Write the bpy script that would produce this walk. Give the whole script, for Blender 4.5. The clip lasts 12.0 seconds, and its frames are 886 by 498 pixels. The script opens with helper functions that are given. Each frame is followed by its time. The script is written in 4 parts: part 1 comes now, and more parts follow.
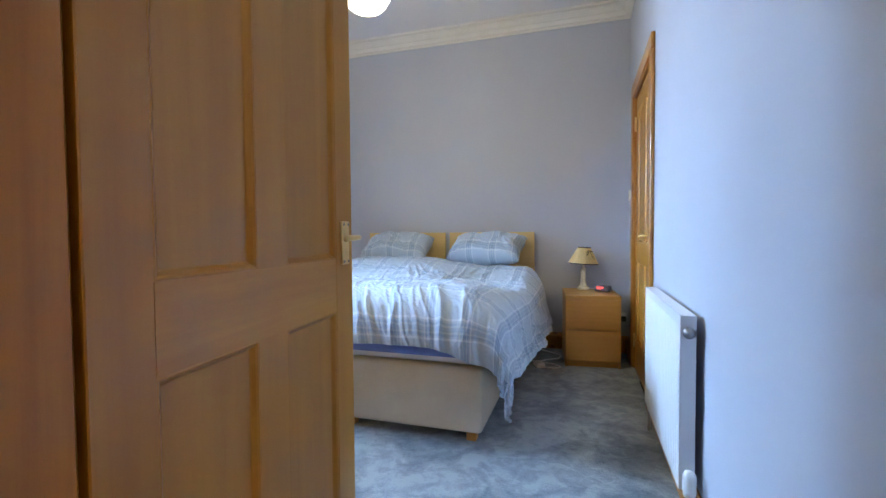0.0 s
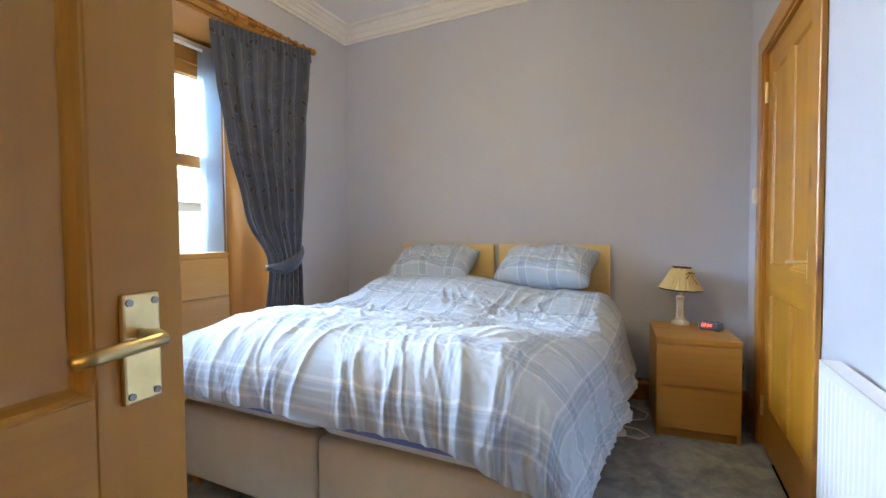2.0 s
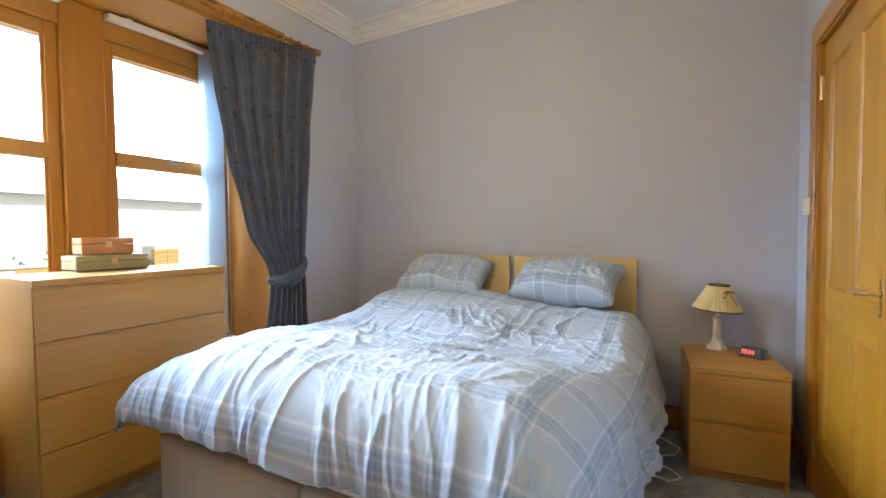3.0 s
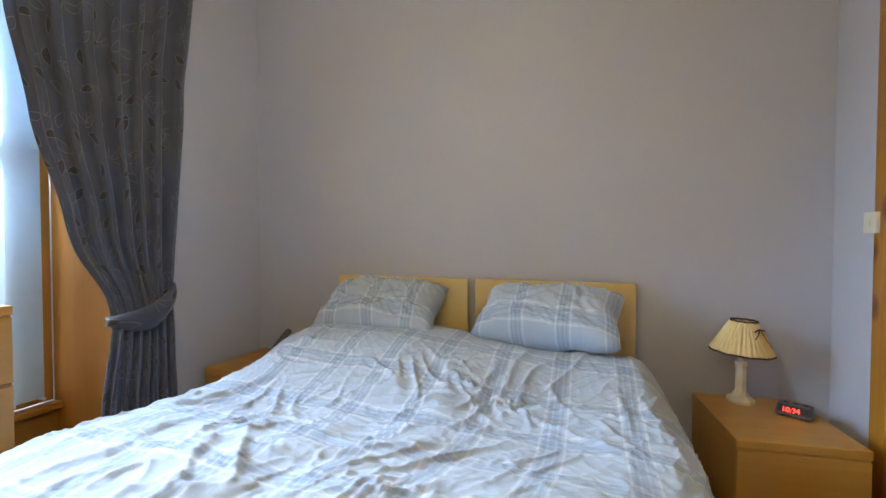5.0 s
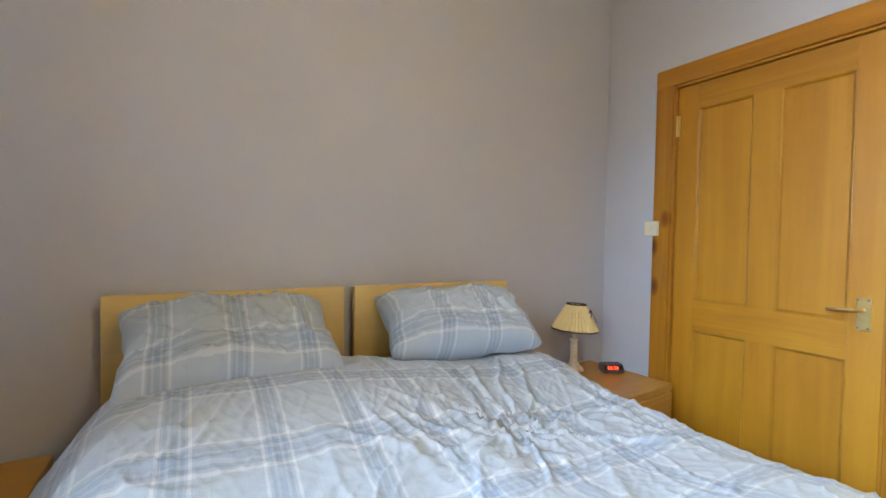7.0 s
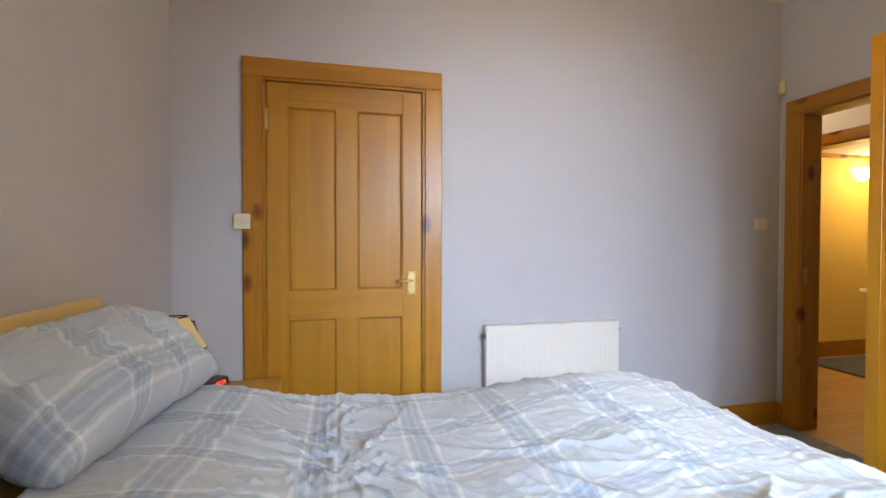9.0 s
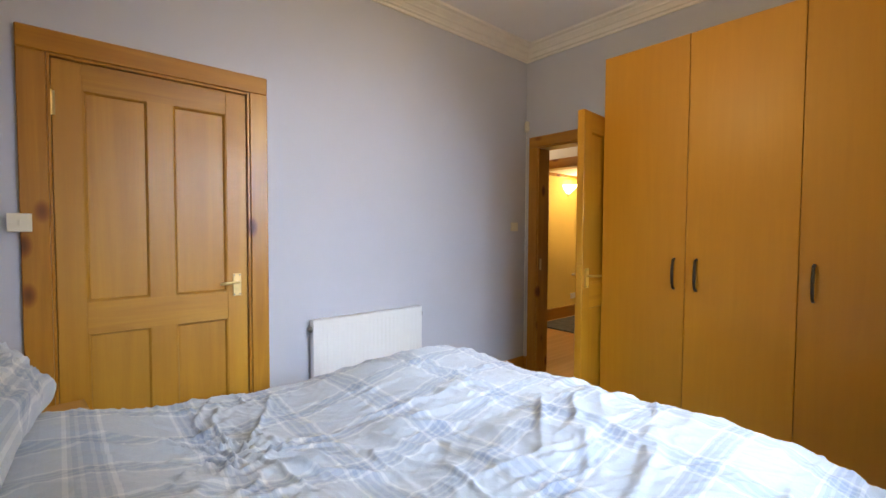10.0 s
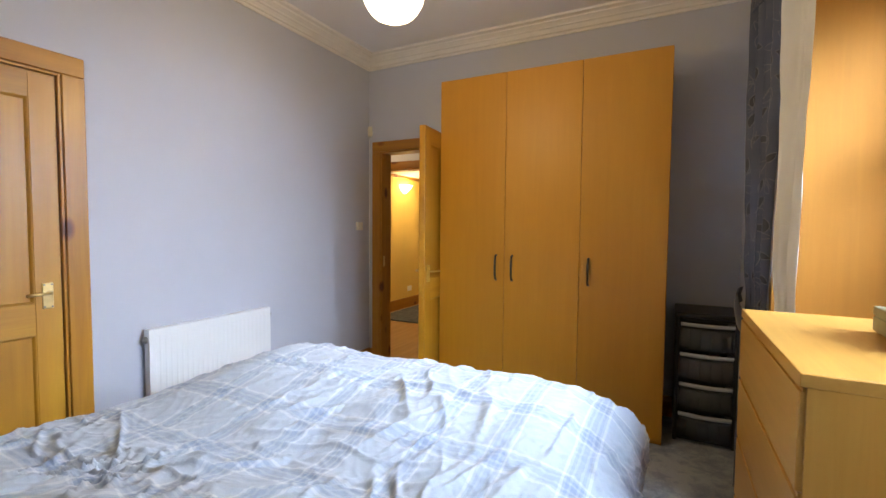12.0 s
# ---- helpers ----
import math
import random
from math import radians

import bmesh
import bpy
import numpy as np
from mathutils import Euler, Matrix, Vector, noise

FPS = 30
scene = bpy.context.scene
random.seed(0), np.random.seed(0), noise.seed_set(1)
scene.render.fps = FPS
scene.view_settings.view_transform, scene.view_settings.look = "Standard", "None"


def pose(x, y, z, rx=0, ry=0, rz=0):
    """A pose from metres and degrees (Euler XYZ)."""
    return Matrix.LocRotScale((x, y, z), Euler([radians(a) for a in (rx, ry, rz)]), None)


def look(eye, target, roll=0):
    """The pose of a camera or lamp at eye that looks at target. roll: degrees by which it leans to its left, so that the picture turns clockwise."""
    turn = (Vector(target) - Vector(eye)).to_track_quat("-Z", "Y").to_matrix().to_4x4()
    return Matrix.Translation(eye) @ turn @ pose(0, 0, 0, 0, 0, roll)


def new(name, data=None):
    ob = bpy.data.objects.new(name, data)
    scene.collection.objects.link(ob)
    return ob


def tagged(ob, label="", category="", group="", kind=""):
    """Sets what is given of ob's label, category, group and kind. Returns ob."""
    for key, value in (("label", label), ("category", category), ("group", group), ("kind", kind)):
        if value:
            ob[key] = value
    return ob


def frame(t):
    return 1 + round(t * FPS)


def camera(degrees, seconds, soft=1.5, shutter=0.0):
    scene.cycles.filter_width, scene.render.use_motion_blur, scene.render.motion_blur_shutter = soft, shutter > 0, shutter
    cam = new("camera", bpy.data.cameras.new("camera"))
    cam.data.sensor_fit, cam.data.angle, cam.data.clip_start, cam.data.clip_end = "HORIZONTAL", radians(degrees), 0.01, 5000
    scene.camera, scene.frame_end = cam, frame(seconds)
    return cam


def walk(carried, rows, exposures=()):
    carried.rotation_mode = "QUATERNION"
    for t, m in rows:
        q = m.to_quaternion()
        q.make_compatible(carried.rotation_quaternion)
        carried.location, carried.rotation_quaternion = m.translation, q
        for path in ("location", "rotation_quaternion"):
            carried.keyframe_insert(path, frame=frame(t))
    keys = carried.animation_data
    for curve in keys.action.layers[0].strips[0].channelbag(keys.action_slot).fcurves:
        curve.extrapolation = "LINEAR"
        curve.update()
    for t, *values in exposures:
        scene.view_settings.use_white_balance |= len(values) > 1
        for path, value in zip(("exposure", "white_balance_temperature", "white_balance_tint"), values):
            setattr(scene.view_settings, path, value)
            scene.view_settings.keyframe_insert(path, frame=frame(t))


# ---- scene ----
cam = camera(90.5, 12.0)
PATH = [
    (0, (0.294, 0.266, 1.004), (-0.308, 2.172, 0.937), -0.4),
    (0.5, (0.228, 0.53, 1.019), (-0.353, 2.443, 0.952), -0.5),
    (1, (0.201, 0.751, 1.035), (-0.386, 2.662, 0.965), -0.6),
    (1.5, (0.174, 0.919, 1.063), (-0.534, 2.789, 0.995), -0.6),
    (2, (0.178, 1.064, 1.105), (-0.698, 2.861, 1.034), -0.5),
    (2.5, (0.181, 1.167, 1.147), (-0.788, 2.915, 1.072), -0.5),
    (4.5, (-0.139, 1.791, 1.239), (-1.006, 3.592, 1.171), 0.1),
    (4.9, (-0.267, 1.914, 1.234), (-0.953, 3.792, 1.174), 0.4),
    (5, (-0.312, 1.932, 1.233), (-0.94, 3.83, 1.182), 0.1),
    (5.5, (-0.553, 2.031, 1.241), (-0.913, 3.997, 1.174), 0.1),
    (6, (-0.878, 2.109, 1.244), (-0.878, 4.108, 1.181), 0.2),
    (6.5, (-1.209, 2.278, 1.225), (-0.701, 4.212, 1.18), 0.4),
    (6.7, (-1.32, 2.339, 1.224), (-0.624, 4.214, 1.175), 0.7),
    (8.5, (-1.61, 3.207, 1.202), (0.388, 3.306, 1.175), 0.4),
    (9, (-1.652, 3.424, 1.193), (0.296, 2.973, 1.159), 0.1),
    (9.5, (-1.749, 3.643, 1.219), (-0.012, 2.654, 1.166), -0.0),
    (10, (-1.823, 3.775, 1.261), (-0.32, 2.459, 1.183), 0.3),
    (10.5, (-1.834, 3.869, 1.259), (-0.571, 2.32, 1.179), 0.4),
    (11, (-1.835, 3.918, 1.275), (-0.756, 2.237, 1.187), 0.5),
    (11.5, (-1.849, 3.986, 1.272), (-0.895, 2.23, 1.189), 0.2),
    (12, (-1.875, 4.02, 1.305), (-0.962, 2.243, 1.206), 0.5),
]
EXPOSURES = [(0.0, 0.63, 5500, 6), (1.5, 0.72, 6350, 8), (2.5, 0.74, 6850, 8), (4.5, 0.42, 6800, 7), (5.5, 0.46, 6900, 7), (6.5, 0.58, 7050, 7), (8.5, 0.34, 8400, 13), (10.0, 0.22, 7950, 15), (12.0, 0.28, 7600, 15)]
walk(cam, [(t, look(eye, target, roll)) for t, eye, target, roll in PATH], EXPOSURES)

# ---- world and light ----
world = bpy.data.worlds.new("world")
scene.world = world
world.use_nodes = True
wn = world.node_tree
bg = wn.nodes["Background"]
sky = wn.nodes.new("ShaderNodeTexSky")
sky.sky_type = "NISHITA"
sky.sun_disc = False
sky.sun_elevation, sky.sun_rotation = radians(40), radians(68)
wn.links.new(sky.outputs[0], bg.inputs[0])
bg.inputs[1].default_value = 0.15

sun = new("sun", bpy.data.lights.new("sun", "SUN"))
sun.data.energy, sun.data.angle, sun.data.color = 4.5, radians(0.6), (1.0, 0.95, 0.88)
sun.matrix_world = look((10, 4, 9), (0, 0, 0))


def area(name, place, aim, w, h, watts, colour, spread=180):
    la = bpy.data.lights.new(name, "AREA")
    la.shape, la.size, la.size_y, la.energy, la.color, la.spread = "RECTANGLE", w, h, watts, colour, radians(spread)
    ob = new(name, la)
    ob.matrix_world = look(place, aim)
    return ob


# daylight of the upper half of the window, falling inwards and down
area("window_daylight", (-3.05, 2.45, 1.95), (-1.0, 2.42, 0.88), 1.7, 0.86, 47, (0.5, 0.7, 1.0), 80)
bulb = new("pendant_bulb", bpy.data.lights.new("pendant_bulb", "POINT"))
bulb.data.energy, bulb.data.color, bulb.data.shadow_soft_size = 13, (1.0, 0.76, 0.34), 0.12
bulb.location = (-0.8, 2.41, 2.1)
hall_light = new("wall_light_bulb", bpy.data.lights.new("wall_light_bulb", "POINT"))
hall_light.data.energy, hall_light.data.color, hall_light.data.shadow_soft_size = 17, (1.0, 0.75, 0.4), 0.05
hall_light.location = (1.36, -1.9, 1.9)
# added fill light for the hall; no fitting stands here
hall_fill = new("hall_light", bpy.data.lights.new("hall_light", "POINT"))
hall_fill.data.energy, hall_fill.data.color, hall_fill.data.shadow_soft_size = 3.0, (1.0, 0.8, 0.55), 0.08
hall_fill.location = (1.2, -0.1, 2.3)

# ---- materials ----
MATS = {}


def nodes_of(name):
    m = bpy.data.materials.new(name)
    m.use_nodes = True
    nt = m.node_tree
    MATS[name] = m
    return m, nt, nt.nodes["Principled BSDF"]


def ramp(nt, src, stops):
    r = nt.nodes.new("ShaderNodeValToRGB")
    while len(r.color_ramp.elements) < len(stops):
        r.color_ramp.elements.new(0.5)
    for e, (p, c) in zip(r.color_ramp.elements, stops):
        e.position, e.color = p, (*c, 1)
    nt.links.new(src, r.inputs[0])
    return r.outputs[0]


def coords(nt, kind="Object", scale=(1, 1, 1), rot=(0, 0, 0)):
    tc = nt.nodes.new("ShaderNodeTexCoord")
    mp = nt.nodes.new("ShaderNodeMapping")
    mp.inputs["Scale"].default_value = scale
    mp.inputs["Rotation"].default_value = rot
    nt.links.new(tc.outputs[kind], mp.inputs[0])
    return mp.outputs[0]


def tex(nt, vec, scale, detail=4, rough=0.55, distort=0.0):
    n = nt.nodes.new("ShaderNodeTexNoise")
    n.inputs["Scale"].default_value, n.inputs["Detail"].default_value = scale, detail
    n.inputs["Roughness"].default_value, n.inputs["Distortion"].default_value = rough, distort
    nt.links.new(vec, n.inputs["Vector"])
    return n.outputs["Fac"]


def bump(nt, bsdf, height, strength, dist=0.002):
    b = nt.nodes.new("ShaderNodeBump")
    b.inputs["Strength"].default_value, b.inputs["Distance"].default_value = strength, dist
    nt.links.new(height, b.inputs["Height"])
    nt.links.new(b.outputs[0], bsdf.inputs["Normal"])


def mul(c, k):
    return tuple(min(1, v * k) for v in c)


def plain(name, colour, rough=0.5, metal=0.0, vary=0.08, scale=8.0, grain=60.0, relief=0.1, kind="Object"):
    m, nt, b = nodes_of(name)
    v = coords(nt, kind)
    big = tex(nt, v, scale)
    col = ramp(nt, big, [(0.3, mul(colour, 1 - vary)), (0.7, mul(colour, 1 + vary))])
    nt.links.new(col, b.inputs["Base Color"])
    b.inputs["Roughness"].default_value, b.inputs["Metallic"].default_value = rough, metal
    if relief:
        bump(nt, b, tex(nt, v, grain, 3), relief, 0.001)
    return m


def wood(name, dark, light, rough=0.35, axis="z", scale=1.0, knots=False, contrast=1.0, coat=0.15):
    """Long grain along axis, in the object's own metres."""
    m, nt, b = nodes_of(name)
    s = {"x": (1.2, 22, 22), "y": (22, 1.2, 22), "z": (22, 22, 1.2)}[axis]
    v = coords(nt, "Object", tuple(k * scale for k in s))
    g = tex(nt, v, 1.0, 6, 0.6, 0.6)
    v2 = coords(nt, "Object", tuple(k * scale * 5 for k in s))
    fine = tex(nt, v2, 1.0, 3, 0.6)
    mix = nt.nodes.new("ShaderNodeMath")
    mix.operation = "MULTIPLY_ADD"
    nt.links.new(fine, mix.inputs[0])
    mix.inputs[1].default_value = 0.2
    nt.links.new(g, mix.inputs[2])
    lo, hi = 0.6 - 0.25 / contrast, 0.6 + 0.25 / contrast
    col = ramp(nt, mix.outputs[0], [(lo, dark), (hi, light)])
    info = nt.nodes.new("ShaderNodeObjectInfo")
    hsv = nt.nodes.new("ShaderNodeHueSaturation")
    mr = nt.nodes.new("ShaderNodeMapRange")
    mr.inputs["To Min"].default_value, mr.inputs["To Max"].default_value = 0.94, 1.06
    nt.links.new(info.outputs["Random"], mr.inputs[0])
    nt.links.new(mr.outputs[0], hsv.inputs["Value"])
    nt.links.new(col, hsv.inputs["Color"])
    out = hsv.outputs[0]
    if knots:
        vo = nt.nodes.new("ShaderNodeTexVoronoi")
        vo.inputs["Scale"].default_value = 1.0
        kv = coords(nt, "Object", tuple(6.5 if k > 5 else 3.6 for k in s))
        nt.links.new(kv, vo.inputs["Vector"])
        kr = ramp(nt, vo.outputs["Distance"], [(0.10, (0.26, 0.13, 0.07)), (0.16, (0.58, 0.42, 0.32)), (0.23, (1, 1, 1))])
        mm = nt.nodes.new("ShaderNodeMix")
        mm.data_type, mm.blend_type = "RGBA", "MULTIPLY"
        mm.inputs["Factor"].default_value = 0.95
        nt.links.new(out, mm.inputs["A"])
        nt.links.new(kr, mm.inputs["B"])
        out = mm.outputs["Result"]
    nt.links.new(out, b.inputs["Base Color"])
    b.inputs["Roughness"].default_value = rough
    b.inputs["Coat Weight"].default_value = coat
    b.inputs["Coat Roughness"].default_value = 0.25
    bump(nt, b, mix.outputs[0], 0.08, 0.001)
    return m


def glow(name, colour, strength):
    m, nt, b = nodes_of(name)
    b.inputs["Base Color"].default_value = (*colour, 1)
    b.inputs["Emission Color"].default_value = (*colour, 1)
    b.inputs["Emission Strength"].default_value = strength
    return m


LILAC = plain("lilac_wall_paint", (0.51, 0.53, 0.605), 0.62, vary=0.03, scale=1.3, grain=140, relief=0.12)
CEIL = plain("ceiling_paint", (0.78, 0.77, 0.78), 0.7, vary=0.02, scale=1.5, grain=120, relief=0.08)
CORNICE = plain("cornice_paint", (0.8, 0.77, 0.72), 0.6, vary=0.04, scale=6, relief=0.05)
PINE = wood("waxed_pine", (0.345, 0.138, 0.008), (0.48, 0.23, 0.017), 0.42, "z", 0.5, contrast=0.8, coat=0.12)
PINE_Y = wood("waxed_pine_rail", (0.345, 0.138, 0.008), (0.48, 0.23, 0.017), 0.4, "y", 1.0, coat=0.15)
PINE_X = wood("waxed_pine_cross", (0.345, 0.138, 0.008), (0.48, 0.23, 0.017), 0.4, "x", 1.0, coat=0.15)
KNOTTY = wood("knotty_pine", (0.33, 0.125, 0.011), (0.47, 0.21, 0.022), 0.32, "z", 1.0, knots=True, coat=0.15)
KNOTTY_Y = wood("knotty_pine_rail", (0.33, 0.125, 0.011), (0.47, 0.21, 0.022), 0.32, "y", 1.0, knots=True, coat=0.15)
KNOTTY_X = wood("knotty_pine_cross", (0.33, 0.125, 0.011), (0.47, 0.21, 0.022), 0.32, "x", 1.0, knots=True, coat=0.15)
REVEAL = wood("varnished_reveal_panel", (0.36, 0.14, 0.014), (0.45, 0.19, 0.02), 0.7, "z", 0.8, contrast=0.7, coat=0.0)
REVEAL_Y = wood("varnished_window_rail", (0.36, 0.15, 0.02), (0.46, 0.21, 0.03), 0.45, "y", 0.8, contrast=0.7, coat=0.1)
BEECH = wood("beech_veneer", (0.43, 0.21, 0.038), (0.51, 0.265, 0.055), 0.4, "z", 1.6, contrast=0.8, coat=0.05)
BEECH_Y = wood("beech_veneer_long", (0.44, 0.22, 0.042), (0.53, 0.28, 0.062), 0.4, "y", 1.6, contrast=0.8, coat=0.05)
BEECH_X = wood("beech_veneer_cross", (0.44, 0.22, 0.042), (0.53, 0.28, 0.062), 0.4, "x", 1.6, contrast=0.8, coat=0.05)
WARD = wood("wardrobe_veneer", (0.48, 0.208, 0.013), (0.55, 0.25, 0.019), 0.48, "z", 1.3, contrast=0.7, coat=0.08)
BOARD = wood("pale_headboard_laminate", (0.66, 0.48, 0.18), (0.74, 0.56, 0.25), 0.4, "x", 1.0, contrast=0.6)
OAKFLOOR = wood("laminate_floor", (0.45, 0.24, 0.1), (0.62, 0.37, 0.18), 0.35, "y", 0.7)
BRASS = plain("brass", (0.72, 0.55, 0.26), 0.28, 1.0, vary=0.1, scale=30, relief=0.03)
STEEL = plain("satin_steel", (0.35, 0.34, 0.33), 0.35, 1.0, vary=0.08, scale=40, relief=0.03)
GUNMETAL = plain("dark_gunmetal", (0.06, 0.055, 0.05), 0.42, 0.6, vary=0.1, scale=40, relief=0.03)
SCREW = plain("screw_steel", (0.3, 0.28, 0.25), 0.4, 1.0, relief=0)
WHITE = plain("white_enamel", (0.8, 0.81, 0.82), 0.3, vary=0.015, scale=5, relief=0.02)
PLASTIC = plain("cream_plastic", (0.72, 0.68, 0.56), 0.4, vary=0.03, scale=20, relief=0.02)
WHITEP = plain("white_plastic", (0.8, 0.8, 0.78), 0.4, vary=0.03, scale=20, relief=0.02)
BLACKP = plain("black_plastic", (0.02, 0.02, 0.022), 0.35, vary=0.1, scale=20, relief=0.03)
GREYP = plain("grey_plastic", (0.09, 0.09, 0.1), 0.4, vary=0.1, scale=20, relief=0.03)
# near-black that stands for shade in gaps and behind the closed door
DARK = plain("shade_black", (0.02, 0.015, 0.01), 0.9, relief=0)
CREAMCLOTH = plain("cream_divan_cloth", (0.62, 0.56, 0.44), 0.9, vary=0.1, scale=3.5, grain=500, relief=0.35)
SHEET = plain("blue_sheet", (0.16, 0.22, 0.52), 0.85, vary=0.1, scale=9, grain=300, relief=0.2)
MATTRESS = plain("white_mattress_cloth", (0.72, 0.72, 0.74), 0.85, vary=0.05, scale=12, grain=200, relief=0.3)
YELLOW = plain("yellow_wall_paint", (0.78, 0.56, 0.16), 0.65, vary=0.03, scale=2, relief=0.1)
GREYBLIND = plain("grey_blind_fabric", (0.6, 0.66, 0.7), 0.8, vary=0.05, scale=20, grain=300, relief=0.2)
bnt = GREYBLIND.node_tree
through_cloth = bnt.nodes.new("ShaderNodeBsdfTranslucent")
through_cloth.inputs["Color"].default_value = (0.7, 0.77, 0.82, 1)
cloth_mix = bnt.nodes.new("ShaderNodeMixShader")
cloth_mix.inputs[0].default_value = 0.6
bnt.links.new(bnt.nodes["Principled BSDF"].outputs[0], cloth_mix.inputs[1])
bnt.links.new(through_cloth.outputs[0], cloth_mix.inputs[2])
bnt.links.new(cloth_mix.outputs[0], bnt.nodes["Material Output"].inputs["Surface"])
RUG = plain("blue_grey_rug", (0.1, 0.11, 0.13), 0.95, vary=0.3, scale=14, grain=200, relief=0.6)
LAMPCREAM = plain("cream_shade_cloth", (0.75, 0.6, 0.3), 0.8, vary=0.06, scale=30, relief=0.1)
MARBLE = plain("cream_onyx", (0.72, 0.66, 0.52), 0.25, vary=0.1, scale=18, relief=0.02)
DARKTRIM = plain("dark_braid", (0.05, 0.035, 0.03), 0.8, relief=0.1)


def carpet_material():
    m, nt, b = nodes_of("slate_carpet")
    v = coords(nt)
    big = tex(nt, v, 3.2, 5, 0.65, 0.8)
    fine = tex(nt, v, 120, 3, 0.6)
    mid = tex(nt, v, 14, 4, 0.6, 0.5)
    a = nt.nodes.new("ShaderNodeMath")
    a.operation = "MULTIPLY_ADD"
    nt.links.new(mid, a.inputs[0])
    a.inputs[1].default_value = 0.55
    nt.links.new(big, a.inputs[2])
    c = nt.nodes.new("ShaderNodeMath")
    c.operation = "MULTIPLY_ADD"
    nt.links.new(fine, c.inputs[0])
    c.inputs[1].default_value = 0.25
    nt.links.new(a.outputs[0], c.inputs[2])
    col = ramp(nt, c.outputs[0], [(0.68, (0.1, 0.128, 0.155)), (0.9, (0.22, 0.255, 0.285)), (1.08, (0.31, 0.345, 0.37))])
    nt.links.new(col, b.inputs["Base Color"])
    b.inputs["Roughness"].default_value = 0.95
    b.inputs["Sheen Weight"].default_value = 0.25
    bump(nt, b, c.outputs[0], 0.6, 0.01)
    return m


CARPET = carpet_material()


def stripes(nt, u, period, bands):
    """A ramp along u (metres) that repeats: bands of (place, colour), constant between."""
    d = nt.nodes.new("ShaderNodeMath")
    d.operation = "DIVIDE"
    nt.links.new(u, d.inputs[0])
    d.inputs[1].default_value = period
    f = nt.nodes.new("ShaderNodeMath")
    f.operation = "FRACT"
    nt.links.new(d.outputs[0], f.inputs[0])
    r = nt.nodes.new("ShaderNodeValToRGB")
    r.color_ramp.interpolation = "CONSTANT"
    while len(r.color_ramp.elements) < len(bands):
        r.color_ramp.elements.new(0.5)
    for e, (p, c) in zip(r.color_ramp.elements, bands):
        e.position, e.color = p, (*c, 1)
    nt.links.new(f.outputs[0], r.inputs[0])
    return r.outputs[0]


def plaid_material(name, base, blue, pale, period=0.20):
    m, nt, b = nodes_of(name)
    uv = nt.nodes.new("ShaderNodeUVMap")
    uv.uv_map = "cloth"
    sep = nt.nodes.new("ShaderNodeSeparateXYZ")
    nt.links.new(uv.outputs[0], sep.inputs[0])
    B, Wt, N = blue, pale, base
    dim = mul(N, 0.93)
    bands = [(0.0, N), (0.30, Wt), (0.335, dim), (0.36, B), (0.40, dim), (0.43, B), (0.50, dim), (0.53, B), (0.57, dim), (0.60, Wt), (0.635, N), (0.80, dim), (0.82, N)]
    sx = stripes(nt, sep.outputs[0], period, bands)
    sy = stripes(nt, sep.outputs[1], period * 1.3, bands)
    mm = nt.nodes.new("ShaderNodeMix")
    mm.data_type = "RGBA"
    mm.inputs["Factor"].default_value = 0.5
    nt.links.new(sx, mm.inputs["A"])
    nt.links.new(sy, mm.inputs["B"])
    v = coords(nt, "Object")
    n = tex(nt, v, 420, 2)
    k = ramp(nt, n, [(0.3, (0.93, 0.93, 0.93)), (0.7, (1.04, 1.04, 1.04))])
    mx = nt.nodes.new("ShaderNodeMix")
    mx.data_type, mx.blend_type = "RGBA", "MULTIPLY"
    mx.inputs["Factor"].default_value = 1
    nt.links.new(mm.outputs["Result"], mx.inputs["A"])
    nt.links.new(k, mx.inputs["B"])
    nt.links.new(mx.outputs["Result"], b.inputs["Base Color"])
    b.inputs["Roughness"].default_value = 0.85
    b.inputs["Sheen Weight"].default_value = 0.15
    bump(nt, b, tex(nt, v, 45, 4, 0.6, 1.2), 0.2, 0.006)
    return m


PLAID = plaid_material("plaid_cotton", (0.43, 0.51, 0.61), (0.26, 0.34, 0.49), (0.66, 0.71, 0.75))

# ---- building helpers ----


def box_bm(bm, x0, x1, y0, y1, z0, z1, bevel=0.0, seg=1):
    r = bmesh.ops.create_cube(bm, size=1)
    vs = r["verts"]
    bmesh.ops.scale(bm, verts=vs, vec=(x1 - x0, y1 - y0, z1 - z0))
    bmesh.ops.translate(bm, verts=vs, vec=((x0 + x1) / 2, (y0 + y1) / 2, (z0 + z1) / 2))
    if bevel:
        es = {e for v in vs for e in v.link_edges}
        bmesh.ops.bevel(bm, geom=list(es), offset=bevel, segments=seg, affect="EDGES", profile=0.5)
    return vs


def mesh_of(name, bm, material, smooth=False):
    me = bpy.data.meshes.new(name)
    bmesh.ops.recalc_face_normals(bm, faces=bm.faces)
    bm.to_mesh(me)
    bm.free()
    if material is not None:
        me.materials.append(material)
    if smooth:
        me.polygons.foreach_set("use_smooth", [True] * len(me.polygons))
    return me


def part(name, bm, material, parent=None, label="", smooth=False):
    ob = new(name, mesh_of(name, bm, material, smooth))
    if parent is not None:
        ob.parent = parent
    if label:
        ob["label"] = label
    return ob


def block(name, x0, x1, y0, y1, z0, z1, material, parent=None, bevel=0.0, label="", seg=1):
    bm = bmesh.new()
    box_bm(bm, x0, x1, y0, y1, z0, z1, bevel, seg)
    return part(name, bm, material, parent, label)


